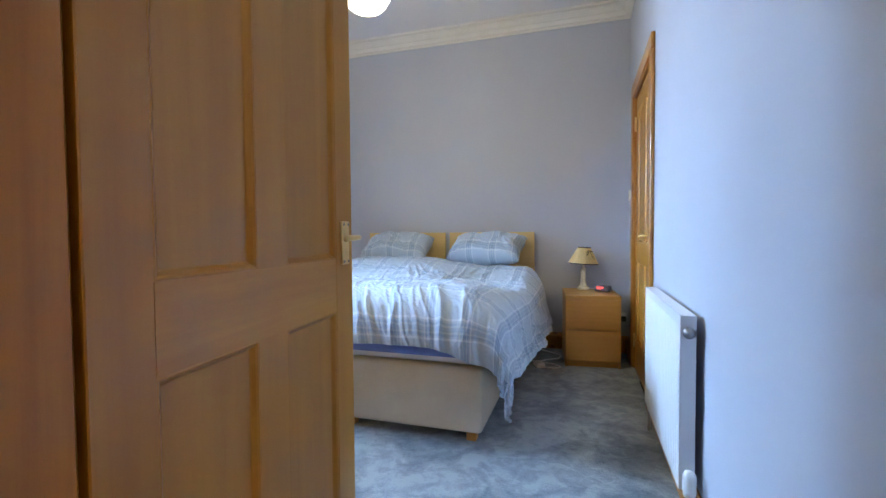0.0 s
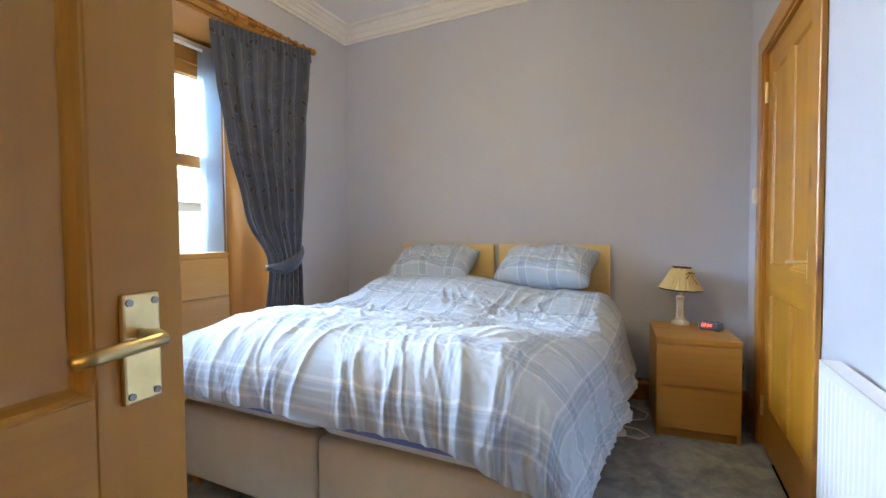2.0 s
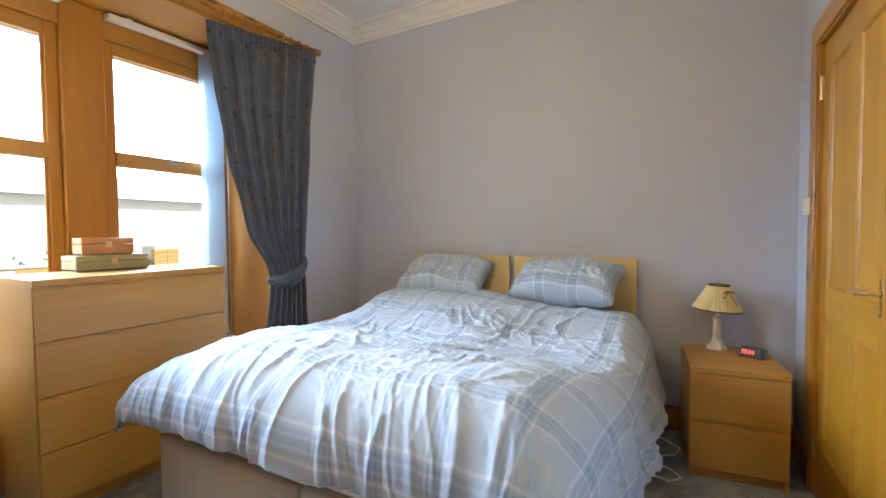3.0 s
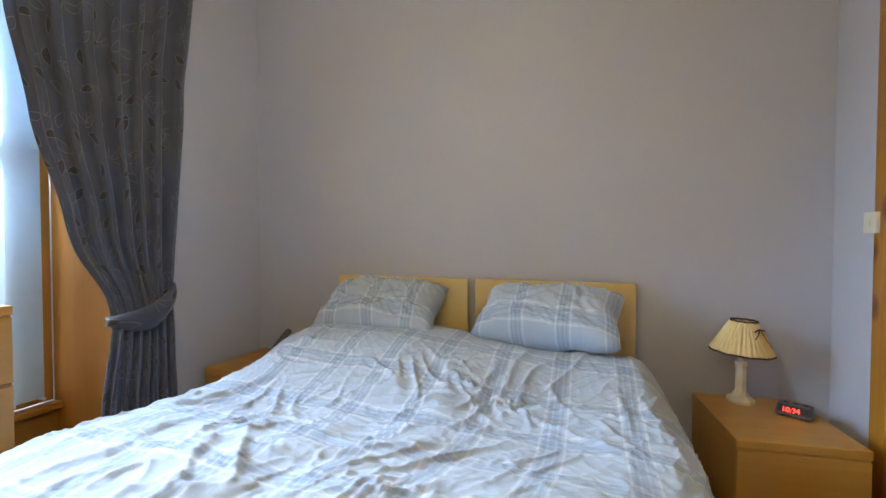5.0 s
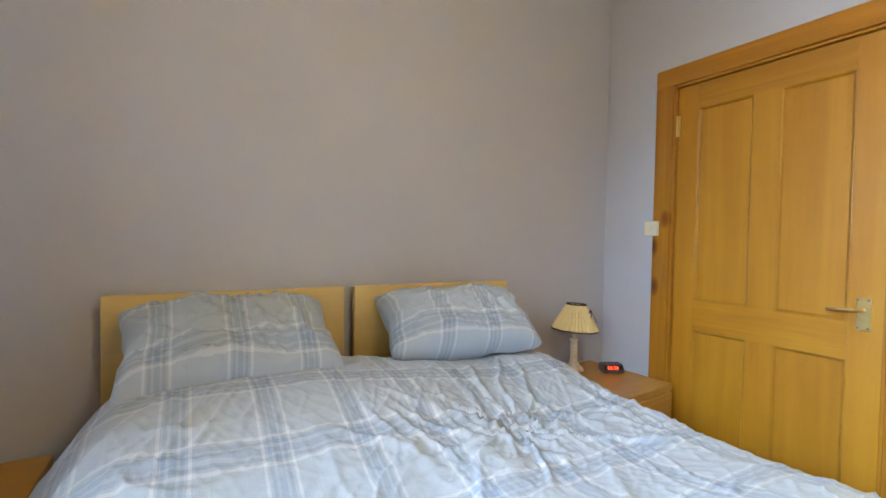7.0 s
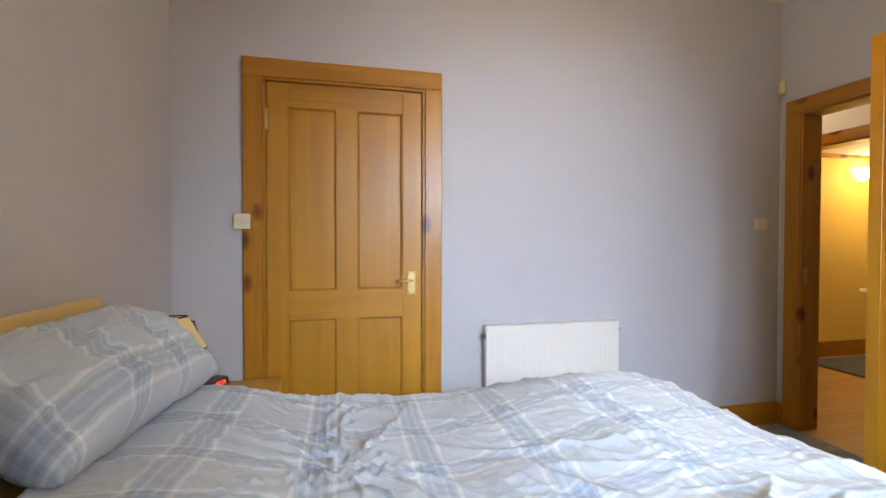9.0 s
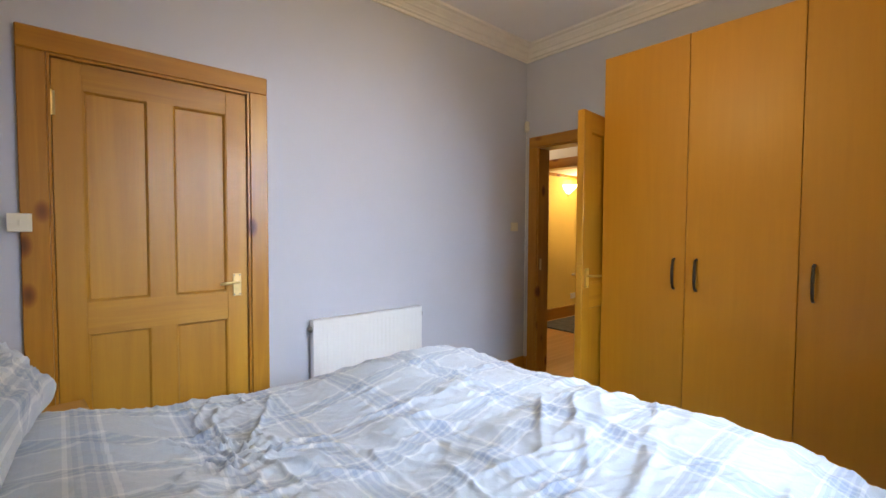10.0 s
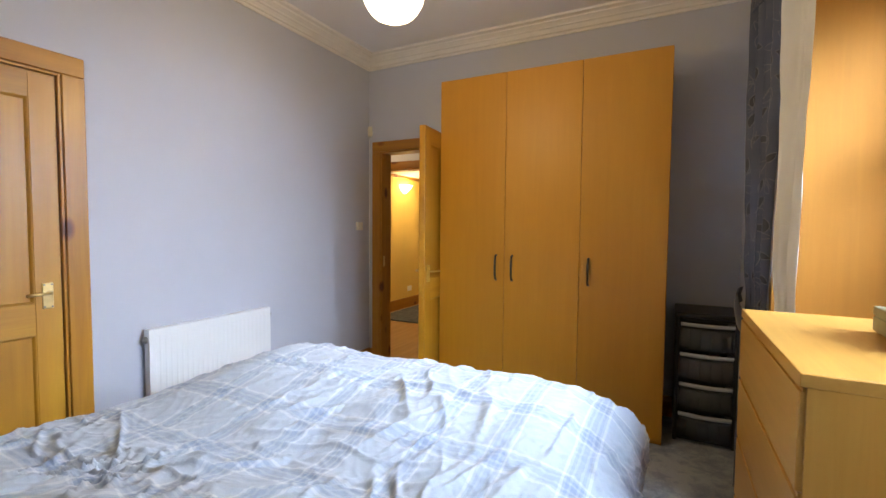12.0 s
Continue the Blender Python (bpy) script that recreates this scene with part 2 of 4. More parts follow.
def boxes(name, items, material, parent=None, bevel=0.0, label=""):
    bm = bmesh.new()
    for it in items:
        box_bm(bm, *it, bevel)
    return part(name, bm, material, parent, label)


def lathe(name, profile, material, parent=None, seg=28, label="", centre=(0, 0, 0), smooth=True, caps=True):
    """profile: (radius, z) from bottom to top."""
    bm = bmesh.new()
    rings = []
    for r, z in profile:
        rings.append([bm.verts.new((centre[0] + r * math.cos(2 * math.pi * i / seg), centre[1] + r * math.sin(2 * math.pi * i / seg), centre[2] + z)) for i in range(seg)])
    for a, b in zip(rings, rings[1:]):
        for i in range(seg):
            bm.faces.new((a[i], a[(i + 1) % seg], b[(i + 1) % seg], b[i]))
    if caps:
        bm.faces.new(rings[0][::-1])
        bm.faces.new(rings[-1])
    return part(name, bm, material, parent, label, smooth)


def tube(name, points, radius, material, parent=None, label="", seg=10):
    """A round rod along a polyline."""
    bm = bmesh.new()
    pts = [Vector(p) for p in points]
    rings = []
    for i, p in enumerate(pts):
        d = (pts[min(i + 1, len(pts) - 1)] - pts[max(i - 1, 0)]).normalized()
        side = d.cross(Vector((0, 0, 1)) if abs(d.z) < 0.9 else Vector((1, 0, 0))).normalized()
        up = side.cross(d)
        rings.append([bm.verts.new(p + radius * (math.cos(2 * math.pi * k / seg) * side + math.sin(2 * math.pi * k / seg) * up)) for k in range(seg)])
    for a, b in zip(rings, rings[1:]):
        for k in range(seg):
            bm.faces.new((a[k], a[(k + 1) % seg], b[(k + 1) % seg], b[k]))
    bm.faces.new(rings[0][::-1])
    bm.faces.new(rings[-1])
    return part(name, bm, material, parent, label, True)


def thing(name, label, category, place=(0, 0, 0), turn=0.0, group=""):
    e = new(name)
    e.empty_display_size = 0.1
    e.matrix_world = pose(*place, 0, 0, turn)
    return tagged(e, label, category, group)


def structure(ob, label="", category=""):
    return tagged(ob, label, category, "", "structure")

# ---- the room ----
XR, XL, YF, YN, ZC = 0.67, -2.295, 4.21, 0.61, 2.86
WY0, WY1, WTOP, WX = 1.58, 3.36, 2.46, -2.755      # window recess: sides, soffit, window plane
DY0, DY1 = 2.99, 3.80                              # side door opening
EX0, EX1 = -0.285, 0.53                            # entrance opening
DTOP = 2.0

structure(boxes("floor", [(XL, XR, YN, YF, -0.1, 0), (WX, XL, WY0, WY1, -0.1, 0)], CARPET), "mottled slate blue carpet covering the bedroom floor", "carpet")
structure(block("wall_north", -2.9, XR + 0.15, YF, YF + 0.15, -0.1, ZC, LILAC), "lilac painted wall behind the bed", "wall")
structure(boxes("wall_east", [(XR, XR + 0.15, YN - 0.14, DY0, -0.1, ZC), (XR, XR + 0.15, DY1, YF, -0.1, ZC), (XR, XR + 0.15, DY0, DY1, DTOP, ZC)], LILAC), "lilac painted wall with a pine door", "wall")
structure(boxes("wall_south", [(-2.9, EX0, YN - 0.14, YN, -0.1, ZC), (EX1, XR, YN - 0.14, YN, -0.1, ZC), (EX0, EX1, YN - 0.14, YN, DTOP, ZC)], LILAC), "lilac painted wall with the entrance door", "wall")
structure(boxes("wall_west", [(-2.9, XL, YN, WY0, -0.1, ZC), (-2.9, XL, WY1, YF, -0.1, ZC), (-2.9, XL, WY0, WY1, WTOP, ZC), (-2.9, WX - 0.08, WY0, WY1, -0.1, 0.42)], LILAC), "lilac painted window wall with a deep recess", "wall")
structure(block("ceiling", -2.9, XR + 0.15, YN - 0.14, YF + 0.15, ZC, ZC + 0.12, CEIL), "white painted ceiling", "ceiling")


def cornice():
    prof = [(0.0, 2.755), (0.012, 2.755), (0.014, 2.772), (0.03, 2.776), (0.034, 2.785), (0.05, 2.8), (0.062, 2.803), (0.066, 2.813), (0.09, 2.826), (0.098, 2.829), (0.102, 2.84), (0.135, 2.844), (0.138, 2.86)]
    bm = bmesh.new()
    rings = []
    for d, z in prof:
        rings.append([bm.verts.new(p) for p in ((XL + d, YN + d, z), (XR - d, YN + d, z), (XR - d, YF - d, z), (XL + d, YF - d, z))])
    for a, b in zip(rings, rings[1:]):
        for i in range(4):
            bm.faces.new((a[i], a[(i + 1) % 4], b[(i + 1) % 4], b[i]))
    return part("cornice", bm, CORNICE)


structure(cornice(), "cream moulded plaster cornice round the ceiling", "cornice")


def skirting(name, runs):
    """runs: (x0, y0, x1, y1, nx, ny), with n pointing into the room."""
    bm = bmesh.new()
    prof = [(0.0, 0.0), (0.018, 0.0), (0.018, 0.105), (0.014, 0.118), (0.008, 0.125), (0.006, 0.14), (0.0, 0.14)]
    for x0, y0, x1, y1, nx, ny in runs:
        a = [bm.verts.new((x0 + nx * d, y0 + ny * d, z)) for d, z in prof]
        b = [bm.verts.new((x1 + nx * d, y1 + ny * d, z)) for d, z in prof]
        for i in range(len(prof) - 1):
            bm.faces.new((a[i], a[i + 1], b[i + 1], b[i]))
        bm.faces.new(a)
        bm.faces.new(b[::-1])
    return structure(part(name, bm, KNOTTY_Y), "stained pine skirting board", "skirting")


skirting("baseboard", [(XL, YF, XR, YF, 0, -1), (XR, DY1 + 0.095, XR, YF - 0.018, -1, 0), (XR, YN, XR, DY0 - 0.095, -1, 0), (EX1 + 0.095, YN, XR - 0.018, YN, 0, 1),
                       (XL + 0.018, YN, EX0 - 0.095, YN, 0, 1), (XL, YN, XL, WY0 - 0.1, 1, 0), (XL, WY1 + 0.1, XL, YF - 0.018, 1, 0)])


def door_leaf(w, h, th, parent, grain=PINE, cross=PINE_X):
    """A four-panel leaf in its own plane: x from the hinge, y through the leaf, z up."""
    st, mid = 0.1, 0.1
    rails = [(0.0, 0.22), (0.79, 0.93), (h - 0.115, h)]
    y0, y1 = 0.0, th
    block("stile", 0, st, y0, y1, 0, h, grain, parent, 0.002)
    block("stile", w - st, w, y0, y1, 0, h, grain, parent, 0.002)
    for a, b in rails:
        block("rail", st, w - st, y0 + 0.0006, y1 - 0.0006, a, b, cross, parent)
    for a, b in ((0.22, 0.79), (0.93, h - 0.115)):
        block("muntin", w / 2 - mid / 2, w / 2 + mid / 2, y0 + 0.0009, y1 - 0.0009, a, b, grain, parent)
        for x0, x1 in ((st, w / 2 - mid / 2), (w / 2 + mid / 2, w - st)):
            block("panel", x0, x1, th / 2 - 0.009, th / 2 + 0.009, a, b, grain, parent)
            for side in (0, 1):
                # a sloping bead all round the panel, on each face
                bm = bmesh.new()
                prof = [(0.0, 0.0015), (0.003, 0.001), (0.008, 0.004), (0.013, 0.0105), (0.016, 0.0125)]
                rings = []
                for d, dep in prof:
                    y = dep if side == 0 else th - dep
                    rings.append([bm.verts.new(p) for p in ((x0 + d, y, a + d), (x1 - d, y, a + d), (x1 - d, y, b - d), (x0 + d, y, b - d))])
                for r, s in zip(rings, rings[1:]):
                    for i in range(4):
                        bm.faces.new((r[i], r[(i + 1) % 4], s[(i + 1) % 4], s[i]))
                part("bead", bm, grain, parent)


def lever_handle(parent, x, z, y, out, toward):
    """Brass lever on a back plate; out is -1 or 1 along y, toward -1 or 1 along x."""
    y1 = y + out * 0.008
    bm = bmesh.new()
    box_bm(bm, x - 0.021, x + 0.021, min(y, y1), max(y, y1), z - 0.06, z + 0.06, 0.003, 2)
    plate = part("handle_plate", bm, BRASS, parent, "brass back plate")
    bm = bmesh.new()
    for sx in (-0.014, 0.014):
        for sz in (-0.051, 0.051):
            r = bmesh.ops.create_cone(bm, cap_ends=True, segments=12, radius1=0.004, radius2=0.004, depth=0.002, matrix=Matrix.Translation((x + sx, y1 + out * 0.001, z + sz)) @ Matrix.Rotation(radians(90), 4, "X"))
    part("screw", bm, SCREW, plate)
    pts = [(x, y1, z + 0.015), (x, y1 + out * 0.025, z + 0.015), (x + toward * 0.008, y1 + out * 0.042, z + 0.015), (x + toward * 0.025, y1 + out * 0.046, z + 0.015), (x + toward * 0.06, y1 + out * 0.045, z + 0.013), (x + toward * 0.092, y1 + out * 0.042, z + 0.011)]
    tube("lever", pts, 0.0072, BRASS, parent, "brass lever handle")


def hinges(parent, zs, y):
    for z in zs:
        bm = bmesh.new()
        box_bm(bm, -0.005, 0.012, y - 0.004, y + 0.002, z - 0.05, z + 0.05)
        bmesh.ops.create_cone(bm, cap_ends=True, segments=10, radius1=0.0075, radius2=0.0075, depth=0.104, matrix=Matrix.Translation((-0.004, y - 0.004, z)))
        part("hinge", bm, BRASS, parent, "brass butt hinge")


def casing(name, label, span, top, plane, along, out, depth, mat_v, mat_h):
    """Lining and architrave round an opening. along: 'x' or 'y'; plane: the wall's face; out: the way into the room."""
    root = thing(name, label, "door frame")
    root["kind"] = "structure"
    a, b = span
    aw, t = 0.092, 0.022

    def bx(nm, u0, u1, d0, d1, z0, z1, mt, bev=0.004):
        d0, d1 = min(d0, d1), max(d0, d1)
        if along == "x":
            return block(nm, u0, u1, d0, d1, z0, z1, mt, root, bev)
        return block(nm, d0, d1, u0, u1, z0, z1, mt, root, bev)

    f0, f1 = plane + out * 0.001, plane + out * t
    bx("architrave", a - aw, a, f0, f1, 0, top, mat_v)
    bx("architrave", b, b + aw, f0, f1, 0, top, mat_v)
    bx("architrave", a - aw, b + aw, f0, f1, top, top + aw, mat_h)
    i0, i1 = a + 0.012, b - 0.012
    bx("lining", a + 0.0005, i0, plane - out * depth, plane + out * 0.012, 0, top, mat_v, 0.002)
    bx("lining", i1, b - 0.0005, plane - out * depth, plane + out * 0.012, 0, top, mat_v, 0.002)
    bx("lining", i0, i1, plane - out * depth, plane + out * 0.012, top - 0.012, top - 0.0005, mat_h, 0.002)
    return root


casing("door_frame_side", "stained knotty pine door frame round the closed door", (DY0, DY1), DTOP, XR, "y", -1, 0.12, KNOTTY, KNOTTY_Y)
casing("door_frame_entrance", "stained knotty pine frame round the bedroom entrance", (EX0, EX1), DTOP, YN, "x", 1, 0.14, KNOTTY, KNOTTY_X)

# the closed side door: hinged on its far jamb
d1 = thing("door_1", "closed four-panel waxed pine door with a brass lever", "door", (XR + 0.006, DY1 - 0.014, 0.008), -90)
d1["kind"] = "structure"
door_leaf(0.782, 1.978, 0.04, d1)
lever_handle(d1, 0.782 - 0.055, 0.965, 0.0, -1, -1)
hinges(d1, (0.2, 1.79), -0.003)
# unseen black block: painted darkness, closes the opening behind the leaf
structure(block("door_closet_back", XR + 0.15, XR + 0.2, DY0 - 0.1, DY1 + 0.1, -0.1, 2.2, DARK), "added black backing that stands for the dark behind the closed door", "wall")

# the entrance door, standing open beside the wardrobe
d2 = thing("door_2", "open four-panel waxed pine door beside the wardrobe", "door", (EX0 + 0.004, YN + 0.03, 0.008), 94.7)
d2["kind"] = "structure"
door_leaf(0.768, 1.99, 0.044, d2)
lever_handle(d2, 0.768 - 0.055, 0.974, 0.0, -1, -1)
lever_handle(d2, 0.768 - 0.055, 0.974, 0.044, 1, -1)
hinges(d2, (0.2, 1.79), 0.02)

# ---- the hall and the yellow room beyond ----
structure(block("floor_hall", -1.3, 1.9, -3.3, YN - 0.001, -0.1, -0.002, OAKFLOOR), "pale oak laminate floor of the hall", "floor")
# last box is added out of view to keep sky and sun out
structure(boxes("wall_hall", [(-1.3, 0.42, -0.64, -0.5, -0.1, 2.7), (1.42, 1.9, -0.64, -0.5, -0.1, 2.7), (0.42, 1.42, -0.64, -0.5, 2.0, 2.7), (-1.44, -1.3, -3.4, YN - 0.14, -0.1, 2.7), (-1.3, 2.0, -3.44, -3.3, -0.1, 2.7), (XR + 0.15, 2.04, YN - 0.14, YN, -0.1, 2.7)], CEIL), "white painted hall walls with an added unseen end that shuts out daylight", "wall")
structure(block("wall_yellow", 1.9, 2.04, -3.3, YN - 0.14, -0.1, 2.7, YELLOW), "yellow painted wall beyond the hall", "wall")
structure(block("ceiling_hall", -1.44, 2.04, -3.44, YN - 0.14, 2.6, 2.7, CEIL), "white hall ceiling", "ceiling")
structure(block("ceiling_yellow", -1.3, 1.9, -3.3, -0.64, 2.11, 2.16, CEIL), "white ceiling of the yellow room", "ceiling")
structure(block("trim_yellow", 1.868, 1.8995, -3.3, -0.64, 2.07, 2.1095, KNOTTY_Y, None, 0.006), "stained pine coving above the yellow wall", "coving")
casing("door_frame_hall", "stained pine frame of the doorway across the hall", (0.42, 1.42), 2.0, -0.5, "x", 1, 0.14, KNOTTY, KNOTTY_X)
structure(block("skirting_hall", 1.875, 1.9, -3.3, -0.64, 0, 0.16, KNOTTY_Y), "stained pine skirting below the yellow wall", "skirting")
tagged(block("rug", 1.0, 1.8, -2.6, -1.05, 0.0, 0.018, RUG, None, 0.006), "dark blue-grey rug on the laminate floor", "rug")

# ---- window ----
win = thing("window_1", "varnished pine window with two opening sashes in a panelled recess", "window")
win["kind"] = "structure"
for nm, y0, y1 in (("reveal_panel", WY0, WY0 + 0.02), ("reveal_panel", WY1 - 0.02, WY1)):
    block(nm, WX, XL + 0.004, y0 + 0.0005, y1 - 0.0005, 0, WTOP - 0.02, REVEAL, win, 0.002)
block("soffit_panel", WX, XL + 0.004, WY0 + 0.001, WY1 - 0.001, WTOP - 0.02, WTOP - 0.0005, REVEAL_Y, win, 0.002)
block("window_sill", WX + 0.004, WX + 0.07, WY0 + 0.021, WY1 - 0.021, 0.42, 0.45, REVEAL_Y, win, 0.006)
block("apron_panel", WX + 0.004, WX + 0.03, WY0 + 0.021, WY1 - 0.021, 0, 0.42, REVEAL_Y, win)
for nm, y0, y1 in (("architrave", WY0 - 0.1, WY0), ("architrave", WY1, WY1 + 0.1)):
    block(nm, XL + 0.001, XL + 0.022, y0, y1, 0, WTOP, KNOTTY, win, 0.004)
block("architrave", XL + 0.001, XL + 0.022, WY0 - 0.1, WY1 + 0.1, WTOP, WTOP + 0.1, KNOTTY_Y, win, 0.004)

GLASSM, gnt, gb = nodes_of("window_glass")
gb.inputs["Transmission Weight"].default_value = 1
gb.inputs["Roughness"].default_value = 0.0
gb.inputs["IOR"].default_value = 1.01
gb.inputs["Base Color"].default_value = (0.97, 0.985, 0.98, 1)


def sash(y0, y1, z0, z1, transom):
    fr = 0.055
    xa, xb = WX - 0.075, WX - 0.005
    f = block("window_frame", xa, xb, y0, y0 + fr, z0, z1, REVEAL, win, 0.004)
    block("window_frame", xa, xb, y1 - fr, y1, z0, z1, REVEAL, win, 0.004)
    block("window_frame", xa, xb, y0 + fr, y1 - fr, z1 - fr - 0.02, z1, REVEAL_Y, win, 0.004)
    block("window_frame", xa, xb, y0 + fr, y1 - fr, z0, z0 + fr, REVEAL_Y, win, 0.004)
    block("transom", xa, xb + 0.008, y0 + fr, y1 - fr, transom - 0.04, transom + 0.04, REVEAL_Y, win, 0.005)
    bm = bmesh.new()
    box_bm(bm, WX - 0.003, WX + 0.022, (y0 + y1) / 2 - 0.045, (y0 + y1) / 2 + 0.045, transom + 0.005, transom + 0.017, 0.004)
    part("latch", bm, STEEL, win, "metal window latch")
    for a, b in ((z0 + fr, transom - 0.04), (transom + 0.04, z1 - fr - 0.02)):
        p = block("pane", WX - 0.045, WX - 0.041, y0 + fr, y1 - fr, a, b, GLASSM, win)
        p.visible_shadow = False
        block("glazing_bead", WX - 0.035, WX - 0.02, y0 + fr, y0 + fr + 0.012, a, b, REVEAL, win)
        block("glazing_bead", WX - 0.035, WX - 0.02, y1 - fr - 0.012, y1 - fr, a, b, REVEAL, win)


YM0, YM1 = 2.37, 2.57
sash(WY0 + 0.02, YM0, 0.45, 2.30, 1.63)
sash(YM1, WY1 - 0.02, 0.45, 2.30, 1.63)
block("mullion", WX - 0.08, WX + 0.03, YM0, YM1, 0.45, WTOP - 0.02, REVEAL, win, 0.006)
block("head_board", WX - 0.08, WX + 0.02, WY0 + 0.02, WY1 - 0.02, 2.30, WTOP - 0.02, REVEAL_Y, win, 0.003)

bl = thing("vertical_blind", "grey fabric vertical blind drawn back beside the window", "blind")
for i in range(2):
    x = WX + 0.035 + 0.05 * i
    block("slat", x, x + 0.0015, 3.115 + 0.004 * (i % 2), 3.257 - 0.003 * ((i + 1) % 3), 0.5, 2.395, GREYBLIND, bl)
for yc in (3.13, 3.24):
    block("chain", WX + 0.028, WX + 0.107, yc - 0.005, yc + 0.005, 0.493, 0.503, WHITEP, bl)
for y0, y1 in ((WY0 + 0.03, YM0 - 0.005), (YM1 + 0.005, WY1 - 0.03)):
    tagged(boxes("blind_headrail", [(WX + 0.035, WX + 0.085, y0, y1, 2.395, 2.425), (WX + 0.05, WX + 0.07, y0 + 0.1, y0 + 0.13, 2.425, WTOP - 0.0205), (WX + 0.05, WX + 0.07, y1 - 0.13, y1 - 0.1, 2.425, WTOP - 0.0205)], WHITEP), "white blind headrail fixed under the soffit", "blind rail", "blind headrails")

# ---- outside ----
PAVE = plain("concrete_yard", (0.26, 0.255, 0.245), 0.9, vary=0.15, scale=1.5, relief=0.3)
structure(block("ground", -400, -2.9, -300, 300, -0.9, -0.8, PAVE), "weathered concrete yard outside the window", "ground")

# ---- radiator ----


def radiator():
    y0, y1, z0, z1 = 1.85, 2.66, 0.16, 0.735
    r = thing("radiator", "white enamel panel radiator on the wall", "radiator", (XR, (y0 + y1) / 2, 0))
    h = (y1 - y0) / 2
    xf = -0.07
    bm = bmesh.new()
    # fluted front: a sheet that steps in and out between flat rims
    n = 24
    ys, xs = [-h, -h + 0.03], [xf, xf]
    step = (2 * h - 0.06) / n
    for i in range(n):
        a = -h + 0.03 + i * step
        ys += [a + step * 0.12, a + step * 0.25, a + step * 0.75, a + step * 0.88]
        xs += [xf, xf + 0.002, xf + 0.002, xf]
    ys += [h - 0.03, h]
    xs += [xf, xf]
    zs = [z0, z0 + 0.03, z0 + 0.045, z1 - 0.045, z1 - 0.03, z1]
    grid = []
    for k, z in enumerate(zs):
        grid.append([bm.verts.new((xf if k in (0, 1, 4, 5) else x, y, z)) for x, y in zip(xs, ys)])
    for a, b in zip(grid, grid[1:]):
        for i in range(len(a) - 1):
            bm.faces.new((a[i], a[i + 1], b[i + 1], b[i]))
    part("front_panel", bm, WHITE, r)
    block("side_cover", xf + 0.001, -0.022, -h, -h + 0.004, z0, z1, WHITE, r, 0.001)
    block("side_cover", xf + 0.001, -0.022, h - 0.004, h, z0, z1, WHITE, r, 0.001)
    bm = bmesh.new()
    box_bm(bm, xf, -0.022, -h + 0.004, h - 0.004, z1 - 0.004, z1, 0.001)
    part("top_grille", bm, WHITE, r)
    block("back_panel", -0.026, -0.022, -h + 0.004, h - 0.004, z0, z1 - 0.005, WHITE, r)
    for y in (-h + 0.12, h - 0.12):
        block("bracket", -0.022, -0.001, y - 0.015, y + 0.015, z0 + 0.05, z1 - 0.05, STEEL, r)
    plug = lathe("bleed_plug", [(0.012, 0), (0.019, 0.002), (0.019, 0.012), (0.011, 0.014), (0.011, 0.02)], STEEL, r, 16, "steel end plug")
    plug.matrix_local = pose(-0.045, -h - 0.0005, z1 - 0.055, 90, 0, 0)
    plug = lathe("bleed_plug", [(0.012, 0), (0.019, 0.002), (0.019, 0.012), (0.011, 0.014), (0.011, 0.02)], STEEL, r, 16, "steel end plug")
    plug.matrix_local = pose(-0.045, h + 0.0005, z1 - 0.055, -90, 0, 0)
    valve = lathe("valve", [(0.008, -0.15), (0.008, -0.02), (0.018, -0.02), (0.02, 0.0), (0.02, 0.045), (0.014, 0.06)], WHITEP, r, 16, "white radiator valve", (-0.045, -h - 0.035, z0 + 0.02))
    tube("pipe", [(-0.045, -h - 0.035, 0.0), (-0.045, -h - 0.035, z0)], 0.0075, WHITE, r)
    tube("pipe", [(-0.045, h + 0.03, 0.0), (-0.045, h + 0.03, z0 + 0.03), (-0.045, h, z0 + 0.03)], 0.0075, WHITE, r)


radiator()

# ---- bed ----


def divan(name_x0, x1, y0, y1):
    x0 = name_x0
    d = thing("divan_bed", "single divan bed base in cream cloth, pushed against its twin", "bed", ((x0 + x1) / 2, y0, 0), group="twin divan beds")
    w = (x1 - x0) / 2 - 0.004
    bm = bmesh.new()
    box_bm(bm, -w, w, 0, y1 - y0, 0.05, 0.37, 0.022, 3)
    part("divan_base", bm, CREAMCLOTH, d, "cream cloth divan base", True)
    for sx in (-w + 0.06, w - 0.06):
        for yy in (0.06, y1 - y0 - 0.08):
            block("foot", sx - 0.025, sx + 0.025, yy - 0.025, yy + 0.025, 0, 0.051, BEECH, d, 0.004)
    bm = bmesh.new()
    box_bm(bm, -w + 0.005, w - 0.005, 0.01, y1 - y0, 0.371, 0.575, 0.045, 4)
    part("mattress", bm, MATTRESS, d, "white quilted mattress", True)
    bm = bmesh.new()
    box_bm(bm, -w - 0.004, w + 0.004, -0.012, y1 - y0, 0.40, 0.592, 0.05, 4)
    part("fitted_sheet", bm, SHEET, d, "blue fitted sheet", True)
    return d


